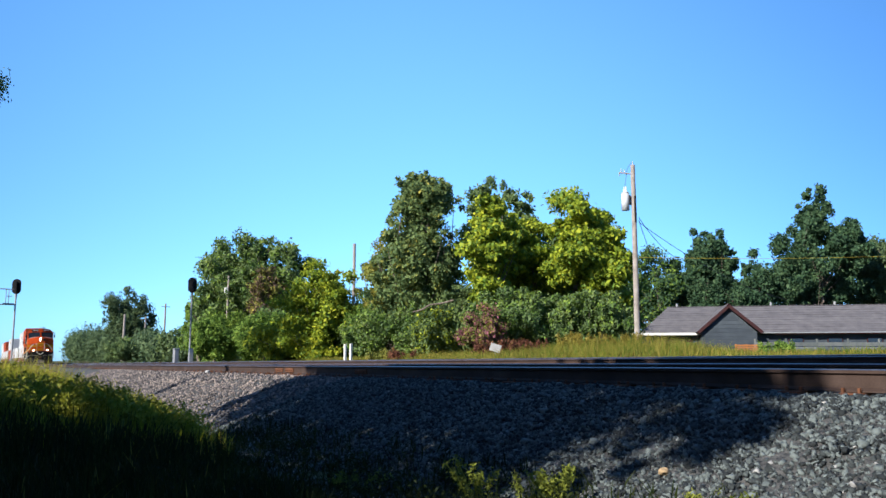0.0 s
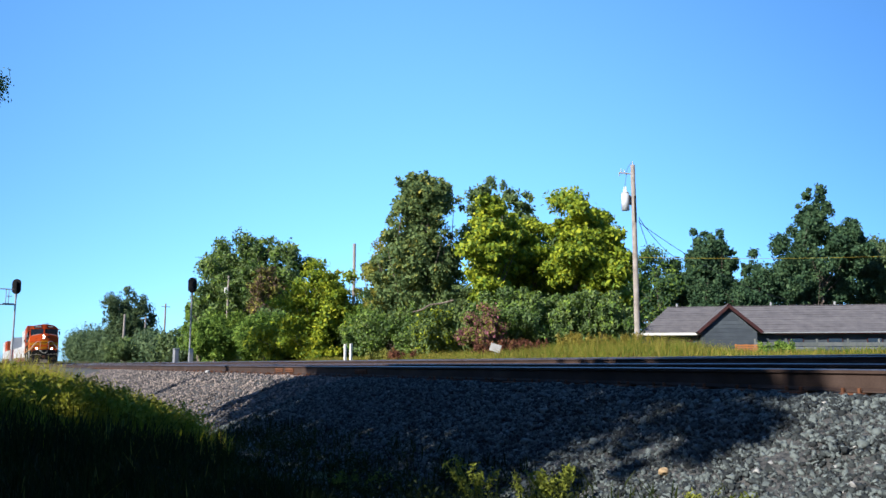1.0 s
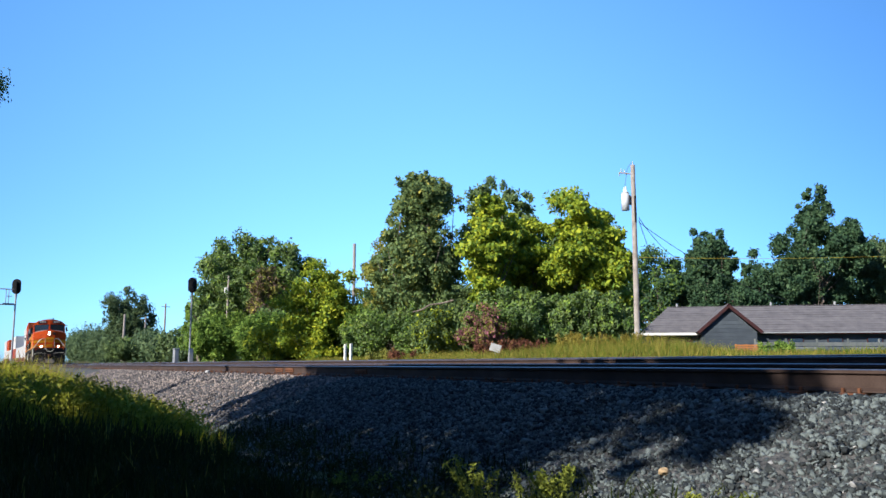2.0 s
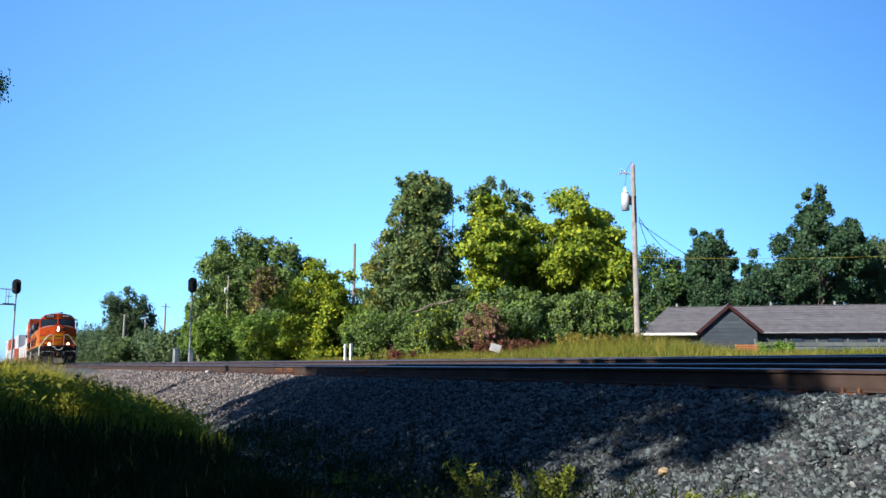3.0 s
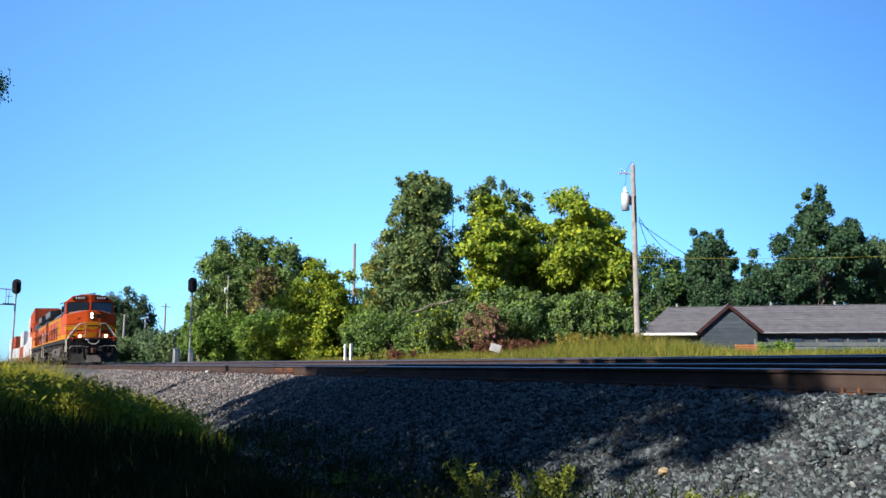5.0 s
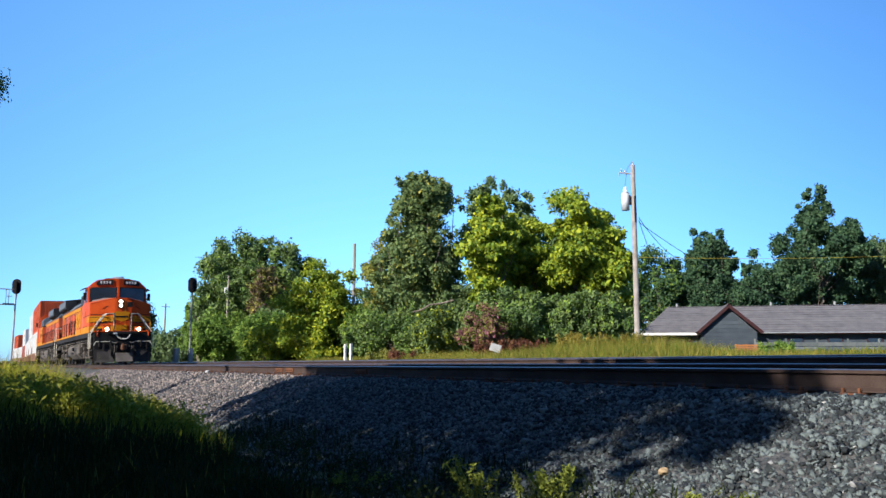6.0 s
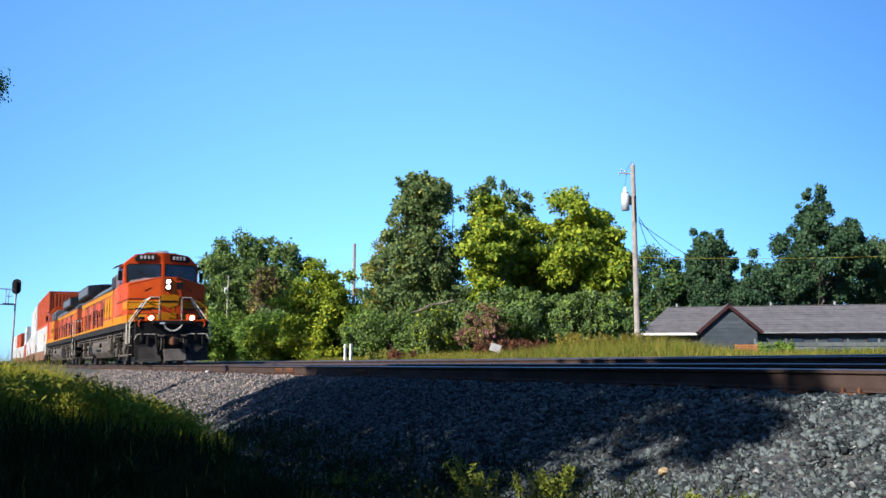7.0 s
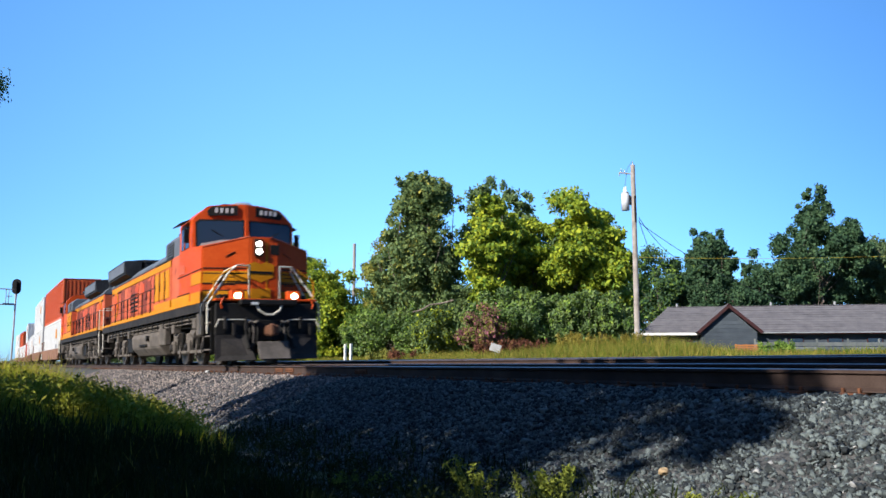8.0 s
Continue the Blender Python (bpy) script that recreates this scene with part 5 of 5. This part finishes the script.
def container(label, paint, length=16.15, height=2.9):
    """A corrugated box; its front end is at x = 0 and its floor at z = 0."""
    base = empty("shipping_container", Matrix(), label, "container", "stacked containers")
    half = 1.3
    part("body", box(-length / 2, 0, height / 2, length - 0.16, 2 * half - 0.12, height - 0.1, 0.01), paint, base)
    for side in (-1, 1):
        part("top_rail", box(-length / 2, side * (half - 0.04), height - 0.06, length, 0.08, 0.12, 0.01), paint, base)
        part("bottom_rail", box(-length / 2, side * (half - 0.04), 0.08, length, 0.08, 0.16, 0.01), paint, base)
        bm = bmesh.new()
        for k in range(int(length / 0.55)):
            add_box(bm, -0.4 - 0.55 * k, side * (half - 0.045), height / 2, 0.20, 0.06, height - 0.3)
        part("side_corrugation", bm, paint, base)
        for x in (-0.05, -length + 0.05):
            part("corner_post", box(x, side * (half - 0.06), height / 2, 0.14, 0.12, height, 0.01), paint, base)
    bm = bmesh.new()
    for k in range(9):
        add_box(bm, -0.05, -1.08 + 0.27 * k, height / 2, 0.08, 0.13, height - 0.3)
    part("end_corrugation", bm, paint, base)
    part("roof", box(-length / 2, 0, height - 0.01, length - 0.1, 2 * half - 0.1, 0.04), paint, base)
    return base


def well_car(label):
    base = empty("well_car", Matrix(), label, "well car", "well cars")
    for side in (-1, 1):
        part("side_sill", prism([(-1.6, 0.95), (-2.3, 0.42), (-16.3, 0.42), (-17.0, 0.95), (-17.0, 1.12), (-1.6, 1.12)], side * 1.40 - 0.06, side * 1.40 + 0.06), WELL_BROWN, base)
        part("top_chord", box(-9.3, side * 1.40, 1.15, 15.6, 0.16, 0.1, 0.01), WELL_BROWN, base)
        for k in range(8):
            part("rib", box(-2.6 - 1.9 * k, side * 1.47, 0.78, 0.1, 0.05, 0.62, 0.006), WELL_BROWN, base)
    part("well_floor", box(-9.3, 0, 0.45, 14.0, 2.7, 0.08), WELL_BROWN, base)
    for x in (-0.9, -17.7):
        part("end_platform", box(x, 0, 1.05, 2.0, 2.7, 0.16, 0.02), WELL_BROWN, base)
        for side in (-1, 1):
            part("end_rail", bent_rod([(x - 0.7, side * 1.3, 1.1), (x - 0.7, side * 1.3, 2.0), (x + 0.7, side * 1.3, 2.0), (x + 0.7, side * 1.3, 1.1)], 0.02), WELL_BROWN, base)
        truck = part("truck", box(x, 0, 0.55, 0.5, 2.0, 0.35, 0.04), TRUCK_GREY, base)
        for side in (-1, 1):
            part("side_frame", prism([(x - 1.1, 0.45), (x - 0.5, 0.30), (x + 0.5, 0.30), (x + 1.1, 0.45), (x + 1.0, 0.66), (x + 0.4, 0.80), (x - 0.4, 0.80), (x - 1.0, 0.66)], side * 0.98 - 0.06, side * 0.98 + 0.06), TRUCK_GREY, truck)
        for k in (-0.85, 0.85):
            wheelset(x + k, truck, 0.46)
    return base


FRONT_AT_START, SPEED = -20.5 - 12.05 * 8, 12.05
lead = locomotive("orange and yellow diesel locomotive with burning headlights")
trailing = copy_thing(lead, Matrix())
tagged(trailing, "second orange diesel locomotive coupled back to front")
for child in trailing.children_recursive:
    if child.data.name.startswith(("headlight", "ditch_light")) and child.data.materials[0] in (LAMP_GLOW, DITCH_GLOW):
        child.data = child.data.copy()
        child.data.materials[0] = CAB_GLASS
        tagged(child, "unlit lamp glass")

# offset of each vehicle's front behind the pilot of the lead engine, its length, whether it runs backwards
TRAIN = [(lead, 0.0, 21.0, False, 0.0), (trailing, 22.2, 21.0, True, 0.0)]
first_car = well_car("brown well car carrying containers")
white_box = container("white corrugated shipping container", CONTAINER_WHITE)
orange_box = container("faded orange corrugated shipping container", CONTAINER_ORANGE)
red_box = container("brick red corrugated shipping container", CONTAINER_RED)
part("door_mark", box(-4.2, -1.31, 1.9, 1.1, 0.012, 0.7), YELLOW, white_box, "yellow square mark")
part("small_mark", box(-4.2, -1.31, 0.9, 1.0, 0.012, 0.35), GALVANIZED, white_box)
used = set()


def load(pattern, offset, level):
    ob = pattern if pattern not in used else copy_thing(pattern, Matrix())
    used.add(pattern)
    TRAIN.append((ob, offset, 16.15, False, 0.5 + 2.92 * level))


for k, stack in enumerate(((white_box, orange_box), (white_box, white_box), (white_box,), (white_box,), (red_box, white_box), (white_box,), (white_box, orange_box), (white_box, white_box))):
    offset = 43.6 + 18.8 * k
    TRAIN.append((first_car if k == 0 else copy_thing(first_car, Matrix()), offset - 1.0, 18.6, False, 0.0))
    for level, pattern in enumerate(stack):
        load(pattern, offset + 0.2, level)


# ---- ground cover ----
def blades(rng, xy, heights, width, lean=0.35):
    """Grass blades, each one narrow bent pointed leaf."""
    n = len(xy)
    foot = np.array([(x, y, surface_z(x, y) - 0.03) for x, y in xy])
    a = rng.random(n) * 2 * np.pi
    across = np.stack([np.cos(a), np.sin(a), np.zeros(n)], 1) * (width * (0.6 + 0.8 * rng.random(n)))[:, None]
    b = rng.random(n) * 2 * np.pi
    tilt = (heights * lean * np.abs(rng.normal(size=n)))[:, None] * np.stack([np.cos(b), np.sin(b), np.zeros(n)], 1)
    up = np.stack([np.zeros(n), np.zeros(n), heights], 1)
    return np.stack([foot - across * 0.5, foot + across * 0.5 + up * 0.5 + tilt * 0.3, foot + up + tilt, foot - across * 0.5 + up * 0.5 + tilt * 0.3], 1).reshape(-1, 3)


def surface_z(x, y):
    d = y - track_y(x)
    return max(ground_z(x, y), grade_z(x) + ballast_z(d) if -4.0 < d < 8.1 else -9)


def grass():
    rng = np.random.default_rng(5)
    # tall seeding grass between the second track and the thicket
    n = 110000
    x = -8 - 62 * rng.random(n) ** 0.8
    y = 15.2 + 13 * rng.random(n) + np.maximum(0, (x + 32) * 0.35) * rng.random(n) * 2.0
    patch = np.array([0.5 + 0.5 * noise.noise((a * 0.25, b * 0.25, 9.0)) for a, b in zip(x, y)])
    ratio = y / -x
    right = np.clip((ratio - 0.55) / 0.25, 0, 1) * np.clip((1.25 - ratio) / 0.2, 0, 1) - 0.35 * np.clip((ratio - 1.1) / 0.2, 0, 1)
    h = (0.26 + 0.75 * patch * rng.random(n)) * (0.65 + 0.75 * right)
    dry = rng.random(n) < 0.25 + 0.45 * patch
    for mask, mat, label in ((dry, GRASS_DRY, "tall straw-yellow grass along the far side of the tracks"), (~dry, GRASS, "tall green grass along the far side of the tracks")):
        ob = leaf_mesh("tall_grass", blades(rng, np.stack([x, y], 1)[mask], h[mask], 0.014, 0.6), mat, None)
        tagged(ob, label, "grass", kind="stuff")
    # meadow round the house
    n = 16000
    x, y = -42 + 26 * rng.random(n), 33 + 22 * rng.random(n)
    ob = leaf_mesh("tall_grass", blades(rng, np.stack([x, y], 1), 0.35 + 0.4 * rng.random(n), 0.035), GRASS, None)
    tagged(ob, "rough green grass in front of the house fence", "grass", kind="stuff")
    # weeds on the near bank: tall and bright-coloured where they catch the sun, lower, sparse and dark-coloured under
    # the trees
    n = 62000
    x = -4.2 - 32 * rng.random(n) ** 1.5
    y = -0.6 + 4.6 * rng.random(n)
    edge = 2.0 + 0.10 * (-x - 4) + 0.5 * np.array([noise.noise((a * 0.6, 3.0, 1.0)) for a in x])
    keep = y < np.minimum(edge, 3.6)
    x, y = x[keep], y[keep]
    patch = np.array([0.5 + 0.5 * noise.noise((a * 0.5, b * 0.5, 4.0)) for a, b in zip(x, y)])
    tall = np.clip((-x - 7.0) / 6.0, 0, 1) * np.clip((3.3 - y) / 2.0, 0.12, 1)
    h = 0.16 + 0.20 * rng.random(len(x)) + tall * (0.38 + 0.5 * patch * rng.random(len(x)))
    # sun and tree shade are coloured into the blades along the bank
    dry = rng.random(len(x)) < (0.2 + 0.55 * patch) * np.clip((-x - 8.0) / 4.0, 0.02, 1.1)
    sunlit_end = x < -8.6 - 1.5 * rng.random(len(x))
    for mask, mat, label in ((dry, GRASS_DRY, "straw-yellow weeds, thickest on the sunlit near bank"), (~dry & sunlit_end, SUNNY_GRASS, "green weeds on the near bank, brightened for sun"), (~dry & ~sunlit_end, SHADED_GRASS, "green weeds on the near bank, darkened for shade")):
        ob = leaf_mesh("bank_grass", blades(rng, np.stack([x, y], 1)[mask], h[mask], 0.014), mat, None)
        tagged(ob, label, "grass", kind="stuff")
    # bushy broad-leaved weeds where the bank catches the sun
    clumps, low = [], []
    for _ in range(520):
        a = -9.4 - 20 * rng.random() ** 1.4
        b = -0.3 + min(3.3, 2.6 + 0.09 * (-a - 10)) * rng.random()
        tall = 0.35 + 0.5 * (0.5 + 0.5 * noise.noise((a * 0.7, b * 0.7, 14.0))) * min(1.0, (3.4 - b) / 2.2)
        clumps.append((a, b, surface_z(a, b) + tall * 0.6, 0.30, 0.30, tall * 0.55))
    ob = leaf_mesh("bank_weeds", leaf_cloud(rng, clumps, 130000, 0.024, 0.2, 2.6), BANK_LEAF, None)
    tagged(ob, "bushy yellow-green weeds on the sunny bank", "weeds", kind="stuff")
    # low leafy growth in the shade at the foot of the bank, that shade put into its colour
    for _ in range(260):
        a, b = -3.8 - 7 * rng.random(), 1.2 + 2.5 * rng.random()
        low.append((a, b, surface_z(a, b) + 0.08 + 0.08 * rng.random(), 0.16, 0.16, 0.12))
    ob = leaf_mesh("bank_weeds", leaf_cloud(rng, low, 14000, 0.016, 0.2, 2.2), SHADED_GRASS, None)
    tagged(ob, "low green weeds darkened for shade at the foot of the ballast", "weeds", kind="stuff")
    # sparse growth at the foot of the ballast
    n = 5000
    x, y = -3.5 - 9 * rng.random(n), 2.0 + 2.0 * rng.random(n) ** 1.4
    ob = leaf_mesh("bank_grass", blades(rng, np.stack([x, y], 1), 0.06 + 0.16 * rng.random(n), 0.014, 0.6), SHADED_GRASS, None)
    tagged(ob, "short sparse grass at the foot of the ballast", "grass", kind="stuff")


def weed_plant(x, y, height, stems, seed, label):
    """A branching ragweed-like plant: thin stems with many small leaves."""
    rng = np.random.default_rng(seed)
    thing = empty("weed_plant", pose(x, y, surface_z(x, y)), label, "weed", "weeds in the gravel")
    verts = []
    for i in range(stems):
        a = rng.random() * 2 * math.pi
        reach = 0.12 + 0.22 * rng.random()
        top = Vector((math.cos(a) * reach, math.sin(a) * reach, height * (0.6 + 0.4 * rng.random())))
        foot = Vector((math.cos(a) * 0.04, math.sin(a) * 0.04, -0.02))
        bend = foot.lerp(top, 0.5) + Vector((0, 0, height * 0.12))
        part("stem", bent_rod([foot, bend, top], 0.004, 5), WEED_LEAF, thing)
        for k in range(13):
            f = 0.15 + 0.85 * k / 12
            p = foot.lerp(bend, f * 2) if f < 0.5 else bend.lerp(top, f * 2 - 1)
            verts.append(leaf_cloud(rng, [(p.x, p.y, p.z, 0.045, 0.045, 0.04)], 12, 0.013, 0.2, 2.4))
    leaf_mesh("leaves", np.concatenate(verts), WEED_LEAF, thing)


def stones():
    """Loose broken rock over the ballast, each an irregular broken block."""
    rng = np.random.default_rng(11)
    base = np.array([(a, b, c) for a in (-1, 1) for b in (-1, 1) for c in (-1, 1)]) * 0.68
    sides = np.array([(0, 1, 3), (0, 3, 2), (4, 6, 7), (4, 7, 5), (0, 4, 5), (0, 5, 1), (2, 3, 7), (2, 7, 6), (0, 2, 6), (0, 6, 4), (1, 5, 7), (1, 7, 3)])

    def scatter(n, x0, x1, d0, d1, small, large, mat, label):
        x = x0 + (x1 - x0) * rng.random(n)
        d = d0 + (d1 - d0) * rng.random(n)
        r = small + (large - small) * rng.random(n) ** 2.2
        z = np.array([max(grade_z(a) + ballast_z(b), ground_z(a, track_y(a) + b)) + 0.035 * noise.noise((a * 2.5, b * 2.5, 1.0)) + 0.05 * noise.noise((a * 0.5, b * 0.8, 2.0)) * (abs(b) > 1.5) for a, b in zip(x, d)])
        at = np.stack([x, [track_y(a) + b for a, b in zip(x, d)], z + r * 0.25], 1)
        lumps = base[None] * (0.45 + 0.8 * rng.random((n, 8, 3))) * (0.4 + 1.0 * rng.random((n, 1, 3)))
        q = rng.normal(size=(n, 4))
        q /= np.linalg.norm(q, axis=1)[:, None]
        w, a, b, c = q.T
        turn = np.stack([1 - 2 * (b * b + c * c), 2 * (a * b - w * c), 2 * (a * c + w * b), 2 * (a * b + w * c), 1 - 2 * (a * a + c * c), 2 * (b * c - w * a), 2 * (a * c - w * b), 2 * (b * c + w * a), 1 - 2 * (a * a + b * b)], 1).reshape(n, 3, 3)
        verts = (np.einsum("nij,nkj->nki", turn, lumps) * r[:, None, None] + at[:, None]).reshape(-1, 3)
        faces = (sides[None] + (np.arange(n) * 8)[:, None, None]).reshape(-1, 3)
        data = bpy.data.meshes.new("ballast_stones")
        m = len(faces)
        data.vertices.add(len(verts))
        data.vertices.foreach_set("co", verts.astype(np.float32).ravel())
        data.loops.add(m * 3)
        data.loops.foreach_set("vertex_index", faces.astype(np.int32).ravel())
        data.polygons.add(m)
        data.polygons.foreach_set("loop_start", np.arange(m, dtype=np.int32) * 3)
        data.polygons.foreach_set("loop_total", np.full(m, 3, np.int32))
        data.update(calc_edges=True)
        data.materials.append(mat)
        tagged(new("ballast_stones", data), label, "ballast", kind="stuff")

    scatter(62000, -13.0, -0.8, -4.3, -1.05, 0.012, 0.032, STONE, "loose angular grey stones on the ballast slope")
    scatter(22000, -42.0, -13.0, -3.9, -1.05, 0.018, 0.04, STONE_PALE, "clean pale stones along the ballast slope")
    scatter(9000, -46.0, -2.0, -0.6, 4.6, 0.03, 0.055, STONE_PALE, "clean pale stones between the tracks")
    scatter(420, -11.0, -1.5, -4.2, -1.2, 0.010, 0.024, WHITE_STONE, "scattered pale quartz stones in the ballast")


def loose_rock(x, d, r, seed, mat, label):
    rng = np.random.default_rng(seed)
    bm = bmesh.new()
    bmesh.ops.create_icosphere(bm, subdivisions=2, radius=r)
    for v in bm.verts:
        v.co *= 0.85 + 0.3 * noise.noise(v.co * (2.2 / r) + Vector((seed, 0, 0)))
        v.co.z *= 0.72
    y = track_y(x) + d
    ob = mesh_object("loose_rock", bm, mat)
    ob.matrix_world = pose(x, y, max(grade_z(x) + ballast_z(d), ground_z(x, y)) + r * 0.45, 0, 0, float(rng.random() * 360))
    tagged(ob, label, "rock", "larger rocks on the slope")


grass()
weed_plant(-5.15, 3.36, 0.36, 6, 1, "fresh green branching weed in the gravel")
weed_plant(-4.80, 3.52, 0.26, 4, 2, "fresh green branching weed in the gravel")
weed_plant(-4.55, 3.62, 0.32, 6, 4, "fresh green branching weed in the gravel")
weed_plant(-3.55, 4.02, 0.09, 3, 5, "small green weed in the gravel")
weed_plant(-6.6, 3.0, 0.2, 6, 6, "small green weed in the gravel")


def dock_weeds():
    """Clumps of tall brown and pale seeding weeds at the edge of the thicket."""
    rng = np.random.default_rng(21)
    for i, (x, y, mat, h) in enumerate(((-31.0, 22.0, DOCK_BROWN, 0.95), (-30.2, 22.7, DOCK_BROWN, 0.85), (-32.0, 21.6, DOCK_BROWN, 0.9), (-40.5, 20.6, LEAF_OLIVE, 0.8), (-39.0, 20.4, DOCK_BROWN, 0.75), (-41.8, 20.2, LEAF_OLIVE, 0.7), (-28.6, 23.6, GRASS_DRY, 1.1), (-27.4, 24.4, GRASS_DRY, 1.05), (-26.6, 25.6, GRASS_DRY, 1.1), (-29.2, 24.8, GRASS_DRY, 1.15), (-24.6, 26.6, LEAF_GREEN, 0.6), (-20.4, 27.6, LEAF_GREEN, 0.65))):
        foot = surface_z(x, y)
        thing = empty("tall_weed", pose(x, y, foot), "clump of tall seeding weeds in the grass", "weed", "tall weeds")
        stalks = bmesh.new()
        tips = []
        for k in range(16):
            a, r = rng.random() * 6.28, 0.55 * rng.random() ** 0.5
            top = Vector((math.cos(a) * r * 1.5, math.sin(a) * r * 1.5, h * (0.65 + 0.35 * rng.random())))
            add_rod(stalks, (math.cos(a) * r, math.sin(a) * r, -0.05), top, 0.008, 0.004, 4)
            tips.append((top.x, top.y, top.z - 0.14, 0.10, 0.10, 0.20))
            tips.append((top.x * 0.9, top.y * 0.9, top.z * 0.55, 0.14, 0.14, 0.2))
        tagged(part("stem", stalks, GRASS_DRY, thing), kind="stuff")
        leaf_mesh("seed_head", leaf_cloud(rng, tips, 1500, 0.05, 0.3, 2.0), mat, thing)


dock_weeds()
stones()
loose_rock(-4.12, -2.72, 0.05, 1, STONE_TAN, "tan sandstone rock on the grey ballast")
loose_rock(-5.15, -2.45, 0.05, 2, STONE, "larger grey rock on the ballast slope")
loose_rock(-6.4, -2.0, 0.055, 3, STONE, "larger grey rock on the ballast slope")
loose_rock(-22.9, -1.15, 0.09, 4, WHITE_STONE, "pale rock beside the rail")


def motions():
    """The train runs along the track at a steady speed; its wheels roll."""
    for ob, offset, length, backwards, lift in TRAIN:
        rows = []
        for i in range(17):
            t = i * 0.5
            front = FRONT_AT_START + SPEED * t - offset
            a, b = front - 0.2 * length, front - 0.8 * length
            yaw = math.degrees(math.atan2(track_y(a) - track_y(b), a - b))
            fall = math.degrees(math.atan2(grade_z(a) - grade_z(b), a - b))
            middle = pose((a + b) / 2, (track_y(a) + track_y(b)) / 2, 0.04 + (grade_z(a) + grade_z(b)) / 2, math.degrees(CANT), -fall, yaw)
            rows.append((t, middle @ pose(0, 0, lift, 0, 0, 180 if backwards else 0) @ pose(length / 2, 0, 0)))
        walk(ob, rows)
    for ob, offset, length, backwards, lift in TRAIN:
        for wheels in [o for o in ob.children_recursive if o.name.startswith("wheelset")]:
            where = wheels.matrix_basis.translation.copy()
            turn = math.degrees(SPEED / where.z) * (-1 if backwards else 1)
            walk(wheels, [(i * 0.05, pose(*where, 0, turn * i * 0.05, 0)) for i in range(161)])


motions()
